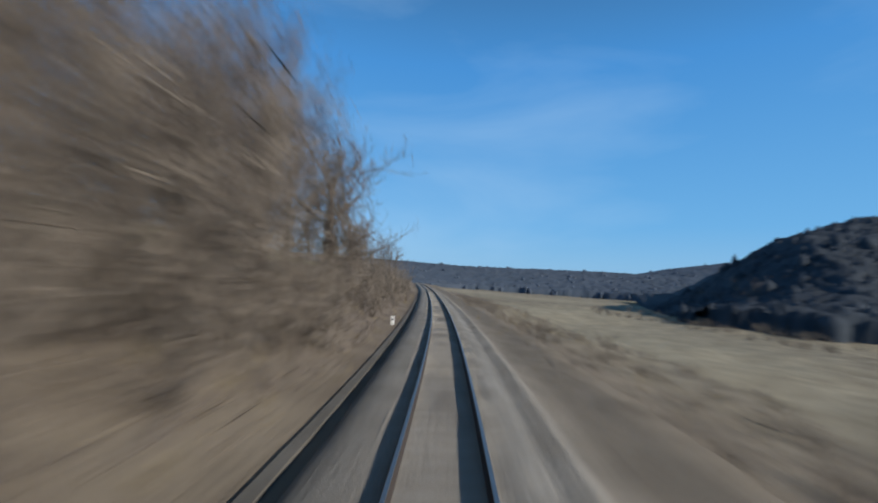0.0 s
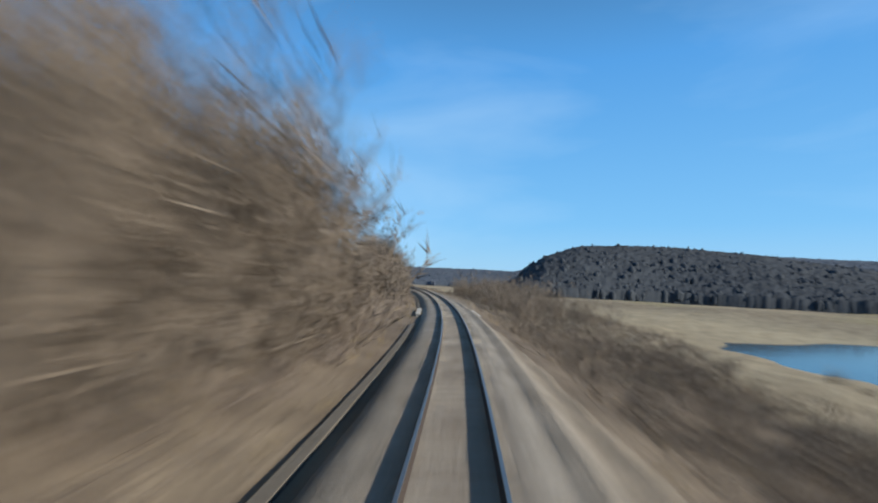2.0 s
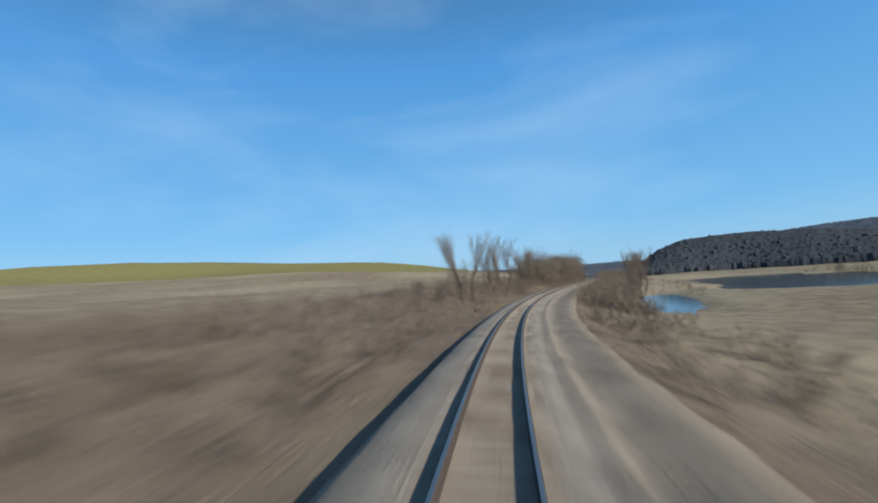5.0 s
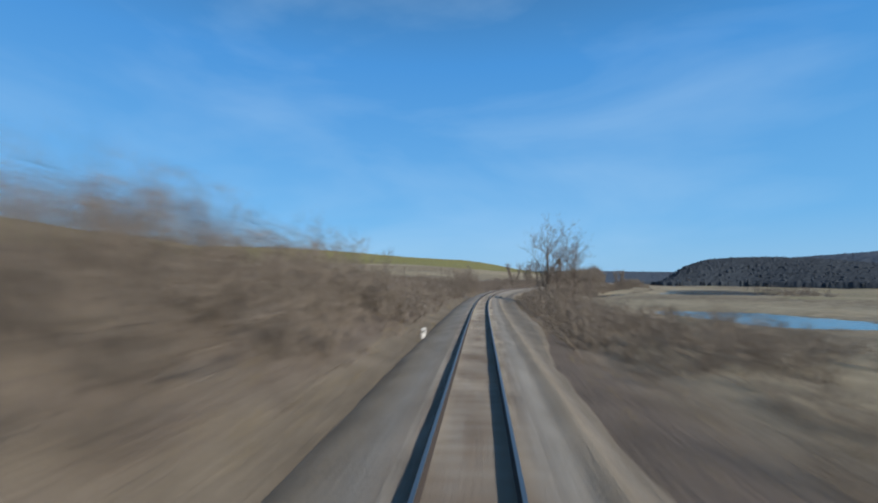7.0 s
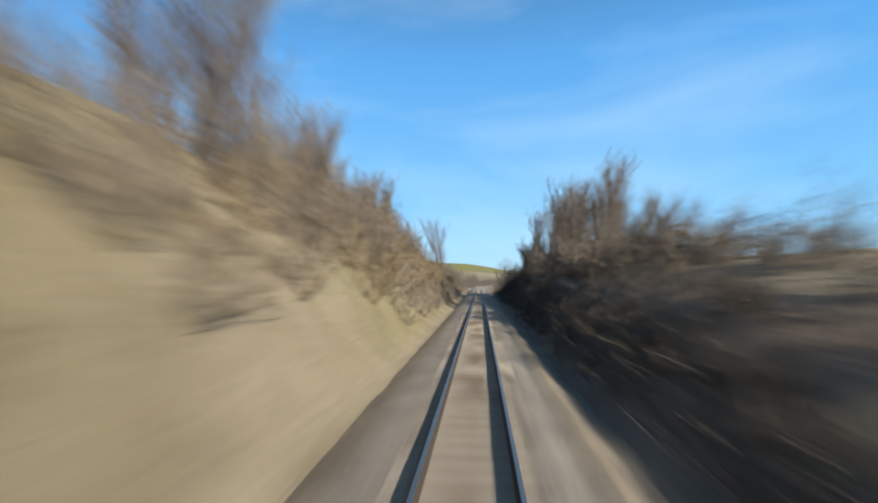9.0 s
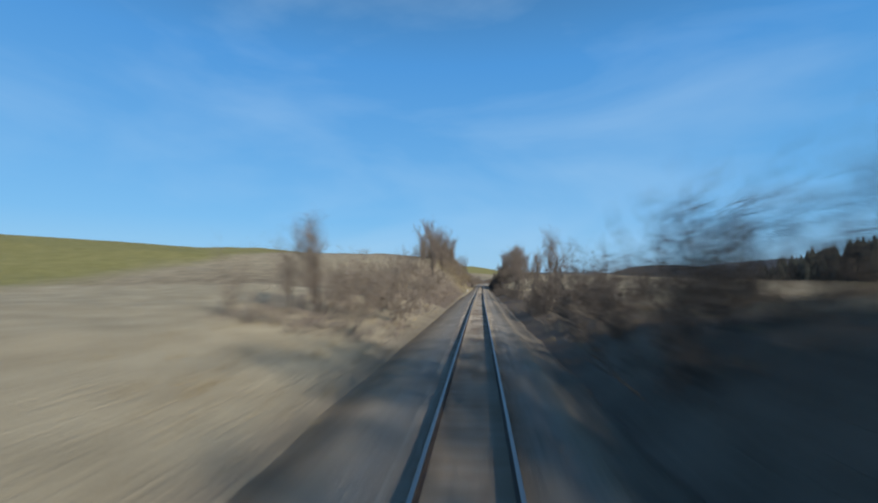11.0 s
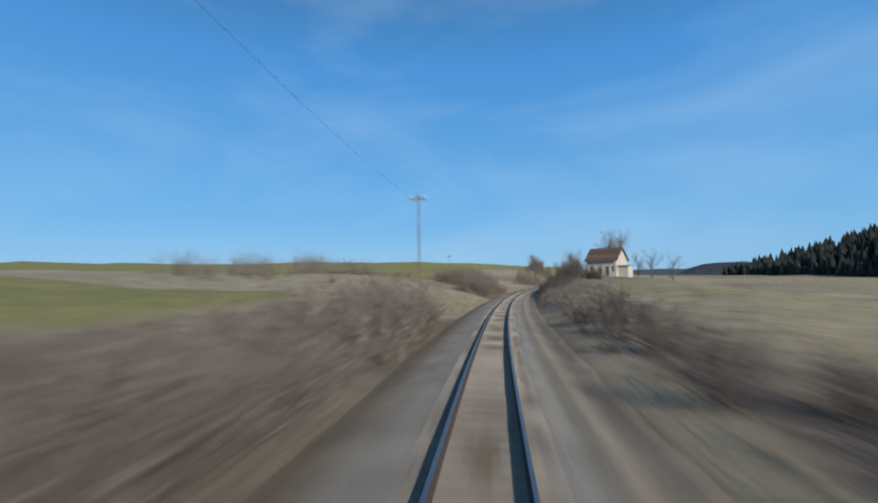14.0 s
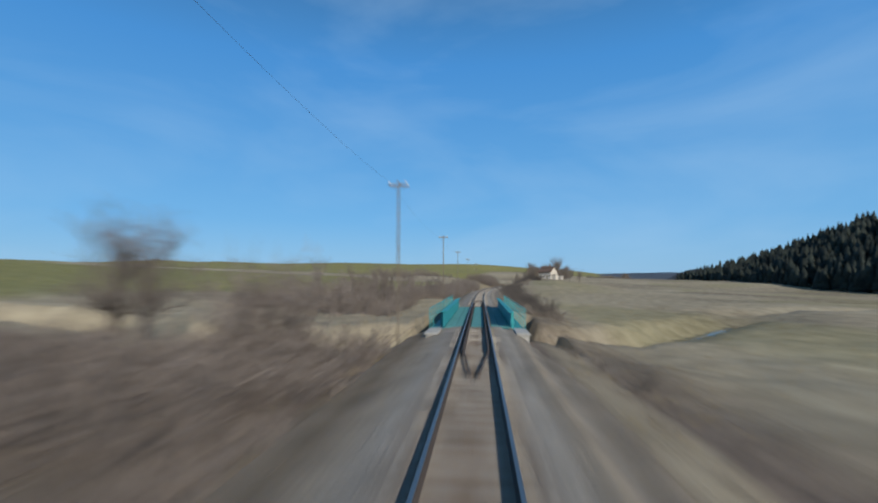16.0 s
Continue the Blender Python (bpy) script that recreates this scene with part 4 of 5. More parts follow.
# weeds in the same darkened colour, for the shade on these slopes
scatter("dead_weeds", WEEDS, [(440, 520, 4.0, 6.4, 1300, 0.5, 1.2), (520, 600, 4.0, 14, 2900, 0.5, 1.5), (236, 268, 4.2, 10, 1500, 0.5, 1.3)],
    M_HEDGE_SHADE, "dense dead weeds on the bank, shade put into their colour", "weeds", seed=26, wide=(0.9, 1.5))
scatter("dry_reeds", [tuft_proto(s, 7, 0.09) for s in (27, 28)], [
    (104, 138, -13, -5.6, 120, 1.3, 2.4), (60, 104, -30, -12, 120, 1.6, 2.8), (600, 650, -14, -6, 120, 1.6, 2.8)],
    M_BRUSH, "pale upright stems of dry reed among the brush", "reeds", seed=25, wide=(0.8, 1.2))
scatter("dry_grass", TUFTS, [
    (780, 1200, -9, -3.4, 1200, 0.25, 0.7), (440, 780, -14, -3.5, 1300, 0.25, 0.6), (455, 566, -13, -4.4, 3600, 0.12, 0.32), (0, 440, -14, -3.4, 1500, 0.25, 0.7), (180, 330, -12, -4.4, 700, 0.4, 0.9), (800, 900, -20, -4, 700, 0.4, 0.9)],
    M_GRASS, "tufts of dry winter grass on the bank", "grass", seed=21, wide=(0.7, 1.2))
scatter("dry_grass", TUFTS, [
    (780, 1200, 3.8, 16, 1200, 0.25, 0.7), (440, 780, 3.8, 14, 1000, 0.25, 0.6), (200, 440, 3.8, 14, 800, 0.25, 0.6), (-50, 200, 4.0, 40, 2200, 0.25, 0.6)],
    M_GRASS, "tufts of dry winter grass beside the track", "grass", seed=22, wide=(0.7, 1.2))

rng = random.Random(77)
KINDS = ["bare_tree", "old_tree", "spreading_tree", "slender_tree"]
for q0, q1, l0, l1, number, h0, h1, kinds in [
        (1104, 1140, -16, -8, 17, 12.5, 18, KINDS), (1098, 1112, -14, -8, 8, 9, 13, KINDS), (1140, 1215, -15, -8, 10, 8, 12, KINDS), (1062, 1102, -14, -8.5, 18, 9, 14, KINDS), (1036, 1060, -13, -8, 6, 6, 9, KINDS[:3]),
        (1016, 1024, -10, -8, 2, 9, 11, KINDS[1:2]), (962, 984, -13, -8, 7, 9.5, 12, KINDS[:3]), (930, 962, -13, -8, 9, 8, 10.5, KINDS[:3]), (900, 930, -13, -8, 7, 7.5, 10, KINDS[:3]),
        (877, 893, -13, -9.5, 9, 10.5, 12.5, KINDS[2:3]), (846, 856, -13, -9, 4, 12, 13.5, KINDS[3:] + KINDS[:1]), (812, 820, -12, -9, 3, 11, 12.5, KINDS[3:] + KINDS[:1]),
        (922, 940, 15, 20, 6, 11.5, 14, KINDS[3:]), (838, 848, 13, 17, 3, 11, 13, KINDS[3:]), (690, 693, 10.4, 11.2, 1, 16.5, 17, KINDS[1:2]), (689, 696, 13.4, 15, 1, 15, 15.5, KINDS[:1]), (690, 694, 11.6, 13, 1, 14.5, 15, KINDS[1:2]),
        (742, 750, 8, 10, 1, 8, 8.5, KINDS[:1]), (728, 738, -9, -7, 2, 6, 8, KINDS[2:3]), (568, 571, -8, -7, 2, 11.5, 13, KINDS[3:]), (618, 640, -16, -10, 4, 4, 5.5, KINDS[:1]),
        (542, 562, 9, 18, 12, 12, 17, KINDS[3:] + KINDS[:1]), (560, 578, 8.5, 13, 18, 6, 8.5, KINDS[3:] + KINDS[:1]), (252, 264, -48, -42, 5, 4.5, 6, KINDS[2:3]), (292, 306, -48, -42, 6, 5, 6.5, KINDS[2:3]), (530, 566, 15, 23, 13, 8, 12, KINDS[3:] + KINDS[:1]), (580, 600, 12, 22, 4, 3, 5, KINDS[:1]), (522, 544, 10, 15, 9, 9.5, 12.5, KINDS[3:] + KINDS[:1]), (502, 518, 9.5, 15, 4, 4, 6, KINDS[:1]), (455, 474, 11, 15, 3, 4, 6, KINDS[:1]),
        (490, 545, -18, -11, 22, 6.5, 10, KINDS[3:] + KINDS[:1]), (466, 496, -16, -9.5, 16, 9, 13, KINDS[3:] + KINDS[:1]), (446, 466, -15, -10, 4, 6, 9, KINDS[3:]), (372, 380, -14, -11, 3, 7, 8.5, KINDS[:1]), (405, 425, 9, 12, 3, 9, 12, KINDS[:1]),
        (315, 352, 9, 15, 11, 6, 8.5, KINDS[:3]), (338, 346, 11, 14.5, 4, 11, 13.5, KINDS[2:3] + KINDS[:1]), (296, 304, 14, 16, 2, 8, 9, KINDS[2:3]), (268, 278, 20, 26, 4, 13, 15.5, KINDS[:1] + KINDS[2:3]), (262, 272, 8, 11, 3, 6, 8, KINDS[:1]), (258, 268, 27, 36, 3, 7, 9, KINDS[:2]),
        (430, 460, -10, -7, 3, 7, 9, KINDS[:2]), (424, 450, 7, 10, 3, 7, 9, KINDS[:2]), (284, 296, 8, 12, 2, 4, 5, KINDS[:1]), (-45, 4, -30, -12, 4, 5, 7, KINDS[3:]), (24, 34, -24, -18, 4, 8, 9.5, KINDS[2:3]), (1042, 1058, 14, 20, 3, 6, 8, KINDS[:1]), (1160, 1215, 66, 96, 16, 9, 13, KINDS[:3]), (112, 126, -15, -9, 6, 4.5, 6.5, KINDS[:1] + KINDS[2:3]), (45, 47, -18, -16, 1, 6.5, 7, KINDS[2:3]), (62, 112, -25, -13, 18, 5.5, 8, KINDS[:1] + KINDS[3:])]:
    for _ in range(number):
        tree(rng.choice(kinds), rng.uniform(q0, q1), rng.uniform(l0, l1), rng.uniform(h0, h1), rng)


def crowns(name, places, mat, label, shape, seed):
    """A far wood: each tree a few jagged tapering tiers, joined."""
    g = np.random.default_rng(seed)
    vs, ts, base = [], [], 0
    for x, y, z, h in places:
        tiers = 4 if shape == "pine" else 2
        for k in range(tiers):
            n = 6
            f = k / tiers
            if shape == "pine":
                z0, z1, r = z + h * (0.22 + 0.2 * f * 2), z + h * (0.6 + 0.4 * (f + 0.25) * g.uniform(0.9, 1.0)), h * 0.2 * (1 - 0.42 * f) * g.uniform(0.8, 1.2)
                cx, cy = x + g.normal(0, 0.3), y + g.normal(0, 0.3)
            else:
                cx, cy = x + g.normal(0, h * 0.16), y + g.normal(0, h * 0.16)
                z0, z1, r = z + h * g.uniform(-0.05, 0.15), z + h * g.uniform(0.76, 1.0), h * g.uniform(0.14, 0.26)
            a = np.arange(n) * 2 * math.pi / n + g.uniform(0, 6)
            i, j = np.arange(n), (np.arange(n) + 1) % n
            rr = r * g.uniform(0.7, 1.2, n)
            if shape == "pine":
                ring = np.stack([cx + rr * np.cos(a), cy + rr * np.sin(a), z0 + g.uniform(-0.05, 0.05, n) * h], 1)
                vs.append(np.concatenate([ring, [[cx, cy, z1], [cx, cy, z0]]]))
                ts.append(np.concatenate([np.stack([i, j, np.full(n, n)], 1), np.stack([j, i, np.full(n, n + 1)], 1)]) + base)
                base += n + 2
            else:
                low = np.stack([cx + rr * 0.8 * np.cos(a), cy + rr * 0.8 * np.sin(a), z0 + (z1 - z0) * g.uniform(0.05, 0.25, n)], 1)
                up = np.stack([cx + rr * np.cos(a + 0.4), cy + rr * np.sin(a + 0.4), z0 + (z1 - z0) * g.uniform(0.55, 0.8, n)], 1)
                vs.append(np.concatenate([low, up, [[cx, cy, z1]]]))
                ts.append(np.concatenate([np.stack([i, j, j + n], 1), np.stack([i, j + n, i + n], 1), np.stack([i + n, j + n, np.full(n, 2 * n)], 1)]) + base)
                base += 2 * n + 1
        if shape == "pine":
            v, t = sticks([(x, y, z - 1, x, y, z + h * 0.5, h * 0.014, h * 0.01)], 4)
            vs.append(v)
            ts.append(t + base)
            base += len(v)
    ob = raw(name, np.concatenate(vs), np.concatenate(ts), mat)
    ob.data.polygons.foreach_set("use_smooth", [True] * len(ob.data.polygons))
    return tagged(ob, label, "forest", kind="stuff")


# pine wood on the rise beyond the meadow
g = np.random.default_rng(31)
edge = [(40, 276), (200, 258), (330, 250), (450, 234), (538, 217)]
places = []
for _ in range(2100):
    y = g.uniform(60, 545)
    back = abs(g.normal(0, 1)) * 55 if g.random() < 0.7 else g.uniform(0, 160)
    x = np.interp(y, [e[0] for e in edge], [e[1] for e in edge]) + back
    places.append((x, y, -11 + 0.64 * min(back, 75) * np.clip((606 - y) / 200, 0.2, 1), g.uniform(19, 26)))
crowns("pine_forest", places, M_CONIFER, "dark green pine forest on a rise beyond the meadow", "pine", 32)


def hill(name, q, spec, depth, mat, wood_label, shape, number, tree_h, seed, base=-6.0):
    """A wooded ridge seen from the line at q: spec rows of (heading, distance, crest height)."""
    g = np.random.default_rng(seed)
    ox, oy = spot(q, 0.0)
    hs, ds, cs = [np.array([r[i] for r in spec], float) for i in range(3)]
    steps = np.linspace(hs[0], hs[-1], 250)
    prof = [(0.0, 0.0), (0.25, 0.40), (0.45, 0.72), (0.65, 0.93), (0.8, 1.0), (1.0, 0.97), (1.4, 0.8), (2.0, 0.0)]
    fs = np.concatenate([[0.0], np.linspace(0.0, 1.05, 64), [1.4, 2.0]])
    verts, n = [], len(fs)
    for a in steps:
        dist, crest = np.interp(a, hs, ds), np.interp(a, hs, cs)
        for k, f in enumerate(fs):
            r = dist + f * depth + g.normal(0, depth * 0.006)
            u = np.interp(f, [p[0] for p in prof], [p[1] for p in prof])
            w = radians(a + g.normal(0, 0.06))
            canopy = -2.0 if k == 0 else tree_h * g.uniform(0.72, 0.92)
            verts.append((ox + r * math.sin(w), oy + r * math.cos(w), base + (crest - base - tree_h) * u + canopy))
    faces = [(i * n + j, i * n + j + 1, (i + 1) * n + j + 1, (i + 1) * n + j) for i in range(len(steps) - 1) for j in range(n - 1)]
    tagged(link("hill", verts, faces, mat, smooth=True), "hill slope closed over by haze-tinted woodland", "hill", kind="structure")
    pts = []
    for _ in range(number):
        a, f = g.uniform(hs[0], hs[-1]), g.uniform(0.0, 1.0)
        r = np.interp(a, hs, ds) + f * depth
        z = base + (np.interp(a, hs, cs) - base - tree_h) * np.interp(f, [p[0] for p in prof], [p[1] for p in prof])
        pts.append((ox + r * math.sin(radians(a)), oy + r * math.cos(radians(a)), z, tree_h * g.uniform(0.8, 1.15)))
    crowns(name, pts, mat, wood_label, shape, seed + 1)


# ridges get their haze from the tinted wood colours
hill("wooded_hill", 952.0, [(40, 232, -4), (42.5, 226, 5), (44, 222, 12), (46, 222, 20), (50, 232, 27), (55, 245, 29), (60, 258, 29), (68, 270, 25), (76, 290, 18), (84, 320, 8), (97, 390, -2)], 85.0, M_HAZEBAREWOOD,
     "dark leafless wood covering a low hill, haze tinted into its colour", "round", 1800, 7.0, 41, base=-5.5)
hill("wooded_hill", 850.0, [(38, 700, 8), (45, 700, 32), (51, 690, 46), (58, 680, 52), (64, 680, 54), (72, 690, 48), (80, 700, 36), (104, 760, 16)], 260.0, M_HAZEWOOD,
     "wooded ridge behind the river meadow, painted blue-grey for haze", "round", 1800, 9.0, 47)
hill("wooded_hill", 1088.0, [(-24, 320, 14), (-8, 310, 20), (10, 310, 19), (26, 320, 16), (42, 320, 16), (54, 300, 13), (62, 270, 5)], 100.0, M_HAZEWOOD,
     "low wooded rise across the end of the valley, haze painted into its colour", "round", 1500, 7.0, 51)
hill("wooded_hill", 650.0, [(-75, 1900, 40), (-30, 2000, 35), (0, 2100, 30), (14, 1900, 38), (24, 1800, 44), (34, 1800, 36), (60, 1500, 30), (100, 1500, 40)], 350.0, M_HAZEWOOD,
     "far wooded ridge on the horizon, painted blue-grey for haze", "round", 700, 16.0, 43, base=-8.0)


# ---- house by the line ----
def build_house():
    x, y, z = 35.5, 250.0, float(height(250.0, 14.0)) - 0.1
    h = new("house")
    h.matrix_world = pose(x, y, z, 0, 0, -40)      # own -y side faces the railway
    tagged(h, "small plastered house with a tall brown tiled roof", "house")
    w, d, e, r = 3.6, 3.1, 3.9, 6.5
    bm = bmesh.new()
    t = 0.35
    # front and back walls with openings left between piers
    def wall_with(openings, side):
        xs = [-w] + [v for o in openings for v in (o[0], o[1])] + [w]
        y0, y1 = sorted((side * d, side * (d - t)))
        for i in range(0, len(xs), 2):
            add_box(bm, xs[i], xs[i + 1], y0, y1, -0.5, e)
        for a, b, lo, hi in openings:
            add_box(bm, a, b, y0, y1, -0.5, lo)
            add_box(bm, a, b, y0, y1, hi, e)
    front = [(-2.9, -1.9, 1.0, 2.5), (-0.9, 0.1, 1.0, 2.5), (0.9, 1.8, 0.0, 2.3), (2.3, 3.1, 1.0, 2.5)]
    wall_with(front, -1)
    wall_with([(-2.8, -1.8, 1.0, 2.5), (1.8, 2.8, 1.0, 2.5)], 1)
    for sx in (-1, 1):
        x0, x1 = sorted((sx * w, sx * (w - t)))
        add_box(bm, x0, x1, -d + t, -0.5, -0.5, e)
        add_box(bm, x0, x1, 0.5, d - t, -0.5, e)
        add_box(bm, x0, x1, -0.5, 0.5, -0.5, 1.0)
        add_box(bm, x0, x1, -0.5, 0.5, 2.5, e)
        v = [bm.verts.new(c) for c in ((sx * w, -d, e), (sx * w, d, e), (sx * w, 0, r - 0.15), (sx * (w - t), -d, e), (sx * (w - t), d, e), (sx * (w - t), 0, r - 0.15))]
        bm.faces.new((v[0], v[1], v[2]))
        bm.faces.new((v[5], v[4], v[3]))
        bm.faces.new((v[0], v[2], v[5], v[3]))
        bm.faces.new((v[1], v[4], v[5], v[2]))
    part("wall", bm, M_PLASTER, h, "pale weathered plaster wall")
    for s in (-1, 1):
        bm = bmesh.new()
        o = 0.5
        slope = (r - e) / d
        lo = e - slope * o
        c = [(-w - 0.4, s * (d + o), lo), (w + 0.4, s * (d + o), lo), (w + 0.4, 0, r), (-w - 0.4, 0, r)]
        a = [bm.verts.new(p) for p in c]
        b = [bm.verts.new((p[0], p[1], p[2] + 0.16)) for p in c]
        bm.faces.new(a)
        bm.faces.new(b)
        for i in range(4):
            bm.faces.new((a[i], a[(i + 1) % 4], b[(i + 1) % 4], b[i]))
        roof = part("roof", bm, M_ROOF, h, "brown tiled roof slope")
        # courses of tiles
        for i in range(14):
            f0, f1 = i / 14, (i + 1) / 14
            y0, y1 = s * (d + o) * (1 - f0), s * (d + o) * (1 - f1)
            z0, z1 = lo + (r - lo) * f0 + 0.165, lo + (r - lo) * f1 + 0.165
            bm = bmesh.new()
            v = [bm.verts.new(p) for p in ((-w - 0.4, y0, z0 + 0.05), (w + 0.4, y0, z0 + 0.05), (w + 0.4, y1, z1), (-w - 0.4, y1, z1), (-w - 0.4, y0, z0), (w + 0.4, y0, z0))]
            bm.faces.new(v[:4])
            bm.faces.new((v[0], v[4], v[5], v[1]))
            part("tile_course", bm, M_ROOF, roof)
    bm = box(-w - 0.42, w + 0.42, -0.12, 0.12, r + 0.1, r + 0.26, 0.04)
    part("ridge", bm, M_ROOF, h)
    ch = part("chimney", box(0.4, 1.0, 0.35, 0.95, r - 1.2, r + 0.9, 0.02), M_ROOF, h, "brick chimney")
    part("chimney_cap", box(0.32, 1.08, 0.27, 1.03, r + 0.9, r + 1.0, 0.02), M_CONCRETE, ch)
    for a, b, lo2, hi in front:
        if lo2 > 0.5:
            f = part("window", box(a + 0.03, b - 0.03, -d + 0.16, -d + 0.2, lo2 + 0.03, hi - 0.03), M_DARK, h, "dark window in the plaster wall")
            bm = bmesh.new()
            for x0, x1, z0, z1 in ((a, a + 0.07, lo2, hi), (b - 0.07, b, lo2, hi), (a + 0.07, b - 0.07, lo2, lo2 + 0.07), (a + 0.07, b - 0.07, hi - 0.07, hi), ((a + b) / 2 - 0.03, (a + b) / 2 + 0.03, lo2 + 0.07, hi - 0.07)):
                add_box(bm, x0, x1, -d + 0.1, -d + 0.15, z0, z1)
            part("window_frame", bm, M_WHITE, f)
            part("sill", box(a - 0.06, b + 0.06, -d - 0.08, -d - 0.003, lo2 - 0.06, lo2), M_CONCRETE, f)
        else:
            dr = part("door", box(a + 0.02, b - 0.02, -d + 0.14, -d + 0.2, lo2 + 0.02, hi - 0.02), M_WOOD, h, "dark wooden front door")
            part("door_handle", box(a + 0.1, a + 0.14, -d + 0.08, -d + 0.138, 1.0, 1.04), M_HEAD, dr)
    for sx in (-1, 1):
        f = part("window", box(min(sx * (w - 0.2), sx * (w - 0.16)), max(sx * (w - 0.2), sx * (w - 0.16)), -0.47, 0.47, 1.03, 2.47), M_DARK, h, "dark window in the plaster wall")
        part("sill", box(min(sx * (w + 0.003), sx * (w + 0.1)), max(sx * (w + 0.003), sx * (w + 0.1)), -0.56, 0.56, 0.94, 1.0), M_CONCRETE, f)
    # porch on the gable side
    p = part("porch", box(w + 0.005, w + 2.4, -2.4, 0.2, -0.5, 2.3, 0.02), M_PLASTER, h, "white plastered porch")
    part("porch_roof", box(w + 0.01, w + 2.7, -2.7, 0.5, 2.3, 2.42, 0.03), M_ROOF, p)
    # low shed beside it
    sx, sy = 43.0, 262.0
    sh = new("shed")
    sh.matrix_world = pose(sx, sy, z - 0.4, 0, 0, -40)
    tagged(sh, "low pale garden shed beside the house", "shed")
    part("wall", box(-2, 2, -1.5, 1.5, -0.4, 2.2, 0.02), M_PLASTER, sh)
    part("roof", box(-2.3, 2.3, -1.8, 1.8, 2.2, 2.34, 0.03), M_CONCRETE, sh)


build_house()


# ---- pole line and distance posts ----
def build_pole(q, l):
    p = root("utility_pole", q, l, float(height(q, l)) - 0.1, "slim weathered timber utility pole with cross arm", "utility pole", "pole line beside the railway")
    top = 8.9 - p.matrix_world.translation.z
    part("pole_shaft", add_rod(bmesh.new(), (0, 0, -0.6), (0, 0, top), 0.07, 0.048, 10), M_WOOD, p)
    a = part("cross_arm", box(-0.6, 0.6, -0.05, 0.05, top - 0.35, top - 0.23, 0.01), M_WOOD, p, "dark timber cross arm")
    for x in (-0.5, 0.5):
        part("insulator", add_rod(bmesh.new(), (x, 0, top - (0.23 if x else 0.0)), (x, 0, top - (0.23 if x else 0.0) + 0.16), 0.045, 0.03, 8), M_WHITE, a, "white porcelain insulator")
    return p


POLES = [(-42.0, -4.7), (-7.0, -4.7), (28.0, -4.7), (63.0, -4.7), (98.0, -4.7), (133.0, -4.7), (168.0, -5.2), (244.0, -16.0)]
for q, l in POLES:
    build_pole(q, l)


def build_wire(q0, l0, q1, l1, off):
    x0, y0 = spot(q0, l0 + off)
    x1, y1 = spot(q1, l1 + off)
    z = 8.9 - (0.10 if off else -0.15)
    v, t = [], []
    for i in range(13):
        a = i / 12
        for k in range(4):
            c, e = (0.005, 0, -0.005, 0)[k], (0, 0.005, 0, -0.005)[k]
            v.append((x0 + (x1 - x0) * a + c, y0 + (y1 - y0) * a, z - 2.4 * a * (1 - a) + e))
            if i:
                p, n = (i - 1) * 4 + k, (i - 1) * 4 + (k + 1) % 4
                t += [(p, n, n + 4), (p, n + 4, p + 4)]
    tagged(raw("overhead_wire", v, t, M_WIRE), "thin dark overhead wire strung between poles", "wire", "overhead wires")


for (a, la), (b, lb) in zip(POLES[:-2], POLES[1:-1]):
    build_wire(a, la, b, lb, -0.5)


def build_post(q, l):
    z = float(height(q, l)) - 0.1
    p = root("distance_post", q, l, z, "white painted stone distance post beside the ballast", "post", "white distance posts")
    bm = box(-0.13, 0.13, -0.1, 0.1, -0.2, 0.75, 0.03)
    part("stone", bm, M_WHITE, p)
    part("number_bar", box(-0.08, 0.08, -0.112, -0.103, 0.45, 0.6), M_WIRE, p, "dark number bar")


for q, l in ((1124, -3.7), (642, -3.5), (306, -3.3), (132, -3.3), (745, -3.5), (480, -3.9)):
    build_post(q, l)


# ---- hunting stand on the open slope ----
RISE = 2.4


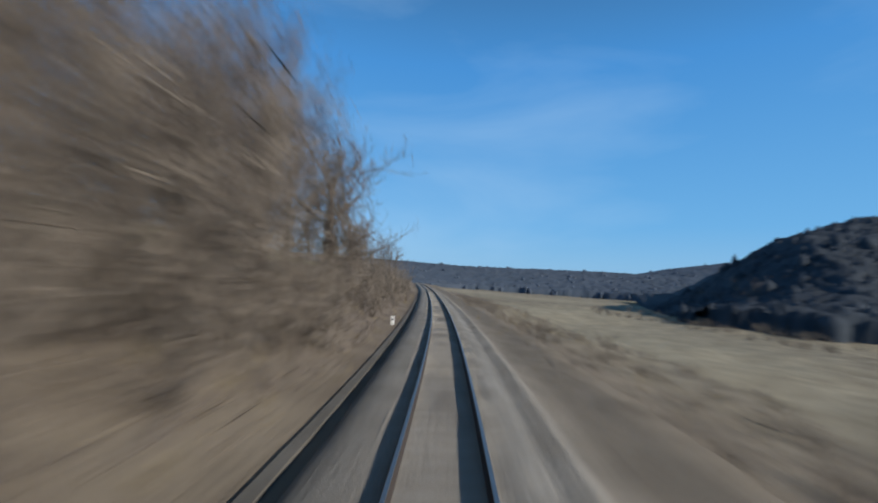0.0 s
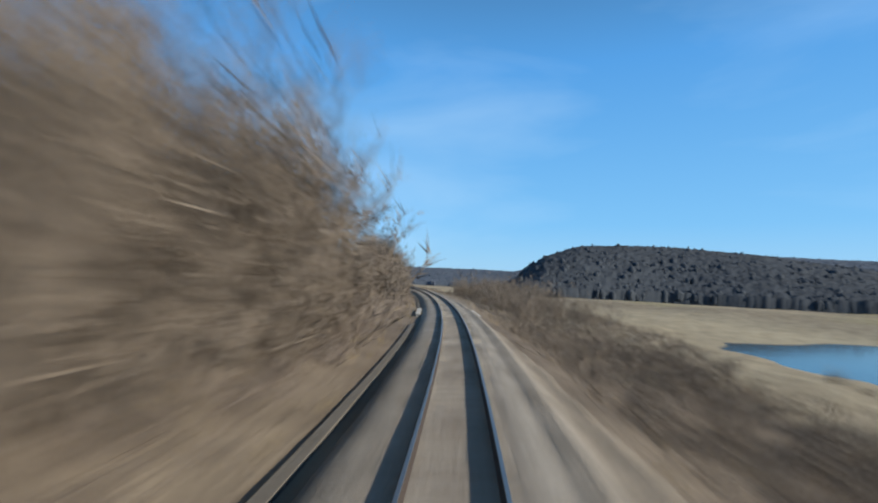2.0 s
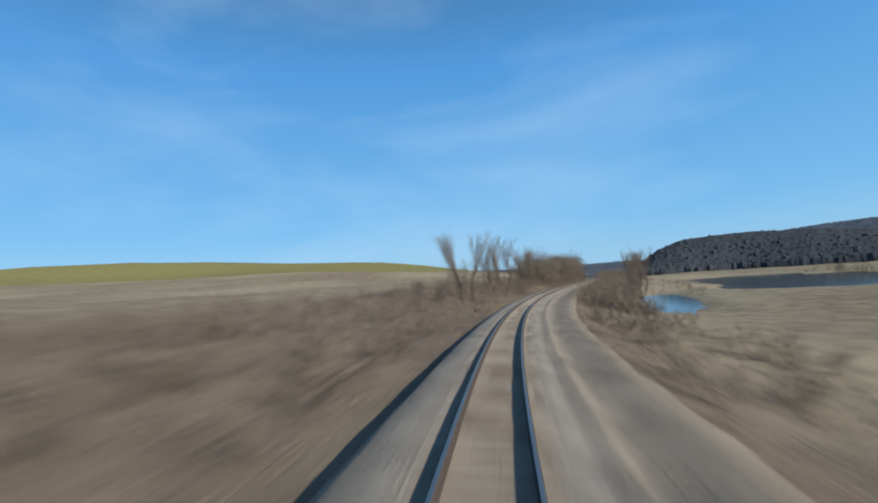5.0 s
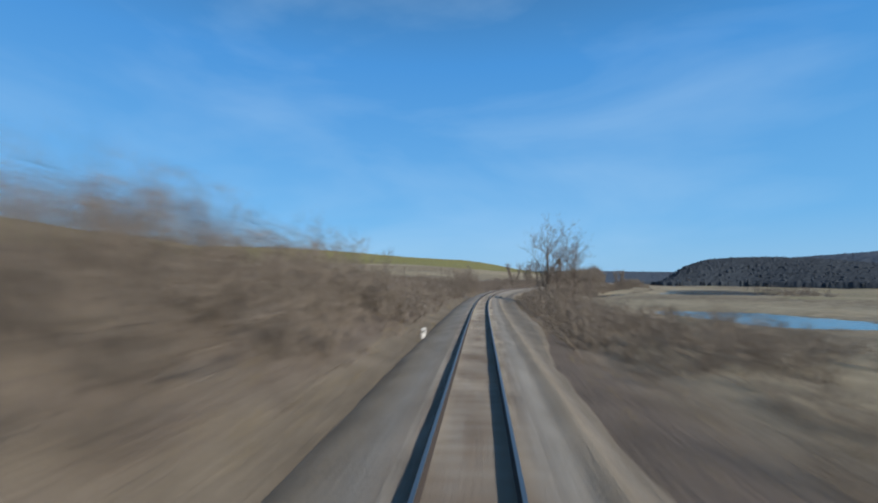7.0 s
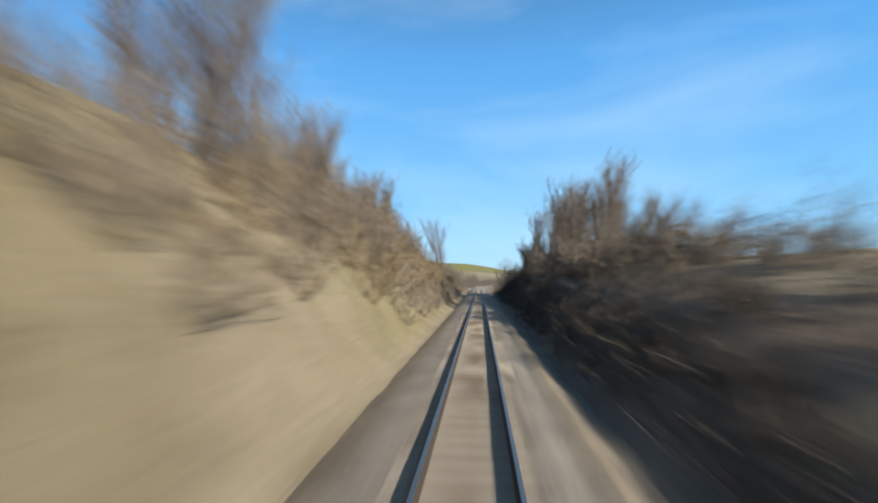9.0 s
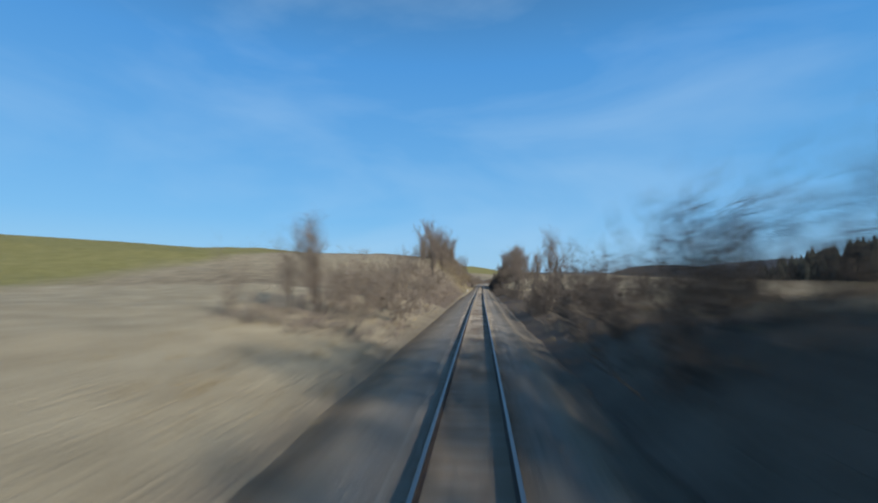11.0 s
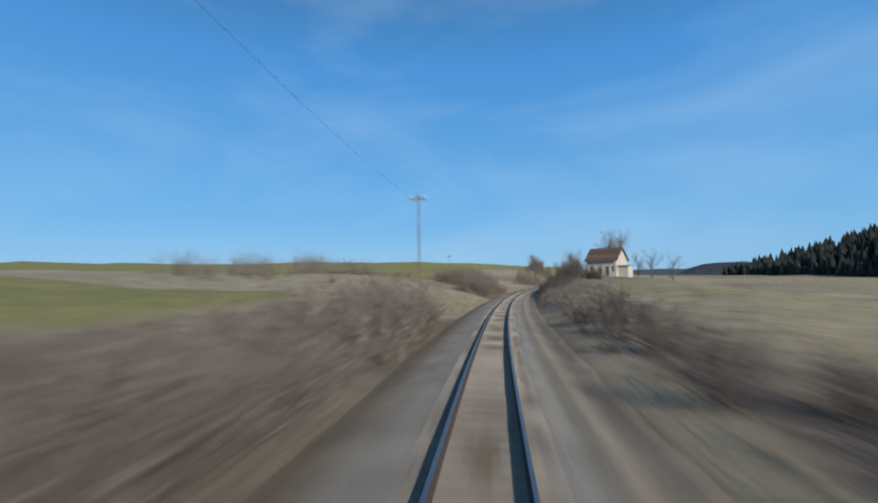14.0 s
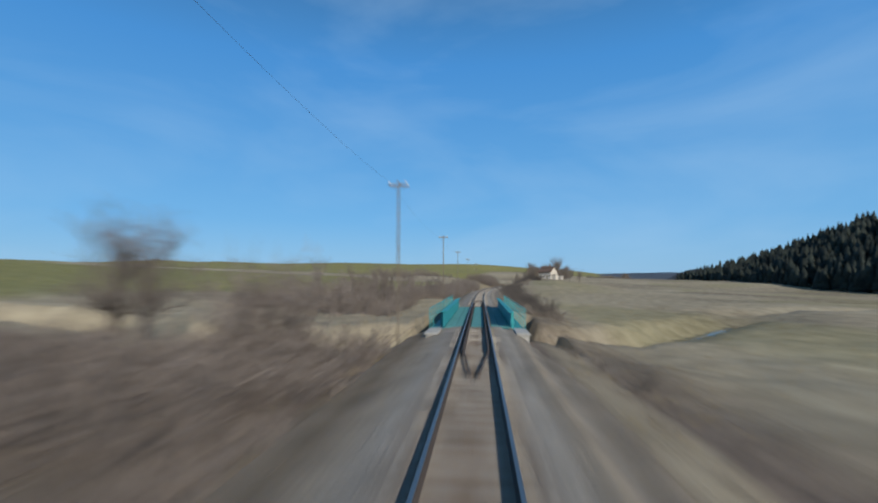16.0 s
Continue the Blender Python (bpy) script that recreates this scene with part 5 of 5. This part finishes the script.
def build_stand(q, l):
    z = float(height(q, l)) - 0.1 + RISE
    t = root("hunting_stand", q, l, z, "small weathered timber hunting stand on four legs", "hunting stand", turn=25.0)
    for x in (-1, 1):
        for y in (-1, 1):
            part("leg", add_rod(bmesh.new(), (x * 1.25, y * 1.25, -0.3 - RISE), (x * 0.6, y * 0.6, 2.2), 0.07, 0.06, 7), M_WOOD, t)
    for x in (-1, 1):
        part("brace", add_rod(bmesh.new(), (x * 1.1, -1.05, -0.9), (x * 0.68, 0.66, 1.7), 0.035, 0.035, 6), M_WOOD, t)
    part("platform", box(-0.85, 0.85, -0.85, 0.85, 2.2, 2.3, 0.01), M_WOOD, t)
    for x in (-1, 1):
        part("side_wall", box(min(x * 0.72, x * 0.78), max(x * 0.72, x * 0.78), -0.78, 0.78, 2.3, 3.15), M_WOOD, t)
        for y in (-0.75, 0.75):
            part("corner_post", box(x * 0.75 - 0.04, x * 0.75 + 0.04, y - 0.04, y + 0.04, 3.15, 3.8), M_WOOD, t)
    for y in (-1, 1):
        part("front_wall", box(-0.715, 0.715, min(y * 0.72, y * 0.78), max(y * 0.72, y * 0.78), 2.3, 3.1), M_WOOD, t)
    part("roof", box(-1.05, 1.05, -1.05, 1.05, 3.8, 3.88, 0.02), M_ROOF, t, "flat dark felted roof")
    ladder = part("ladder", add_rod(bmesh.new(), (-0.25, -2.5, -0.2 - RISE), (-0.25, -0.88, 2.5), 0.035, 0.035, 6), M_WOOD, t)
    part("ladder_rail", add_rod(bmesh.new(), (0.25, -2.5, -0.2 - RISE), (0.25, -0.88, 2.5), 0.035, 0.035, 6), M_WOOD, ladder)
    for i in range(13):
        f = (i + 0.8) / 14
        part("rung", add_rod(bmesh.new(), (-0.25, -2.5 + 1.62 * f, -0.2 - RISE + (2.7 + RISE) * f), (0.25, -2.5 + 1.62 * f, -0.2 - RISE + (2.7 + RISE) * f), 0.02, 0.02, 6), M_WOOD, ladder)


build_stand(549.0, 30.0)

# ---- sleepers, piece by piece ----
build_sleepers()

# ---- the whole model to its scale ----
for ob in list(scene.objects):
    if ob.parent is None and ob.type in {"MESH", "EMPTY"}:
        ob.matrix_basis = Matrix.Scale(SCALE, 4) @ ob.matrix_basis
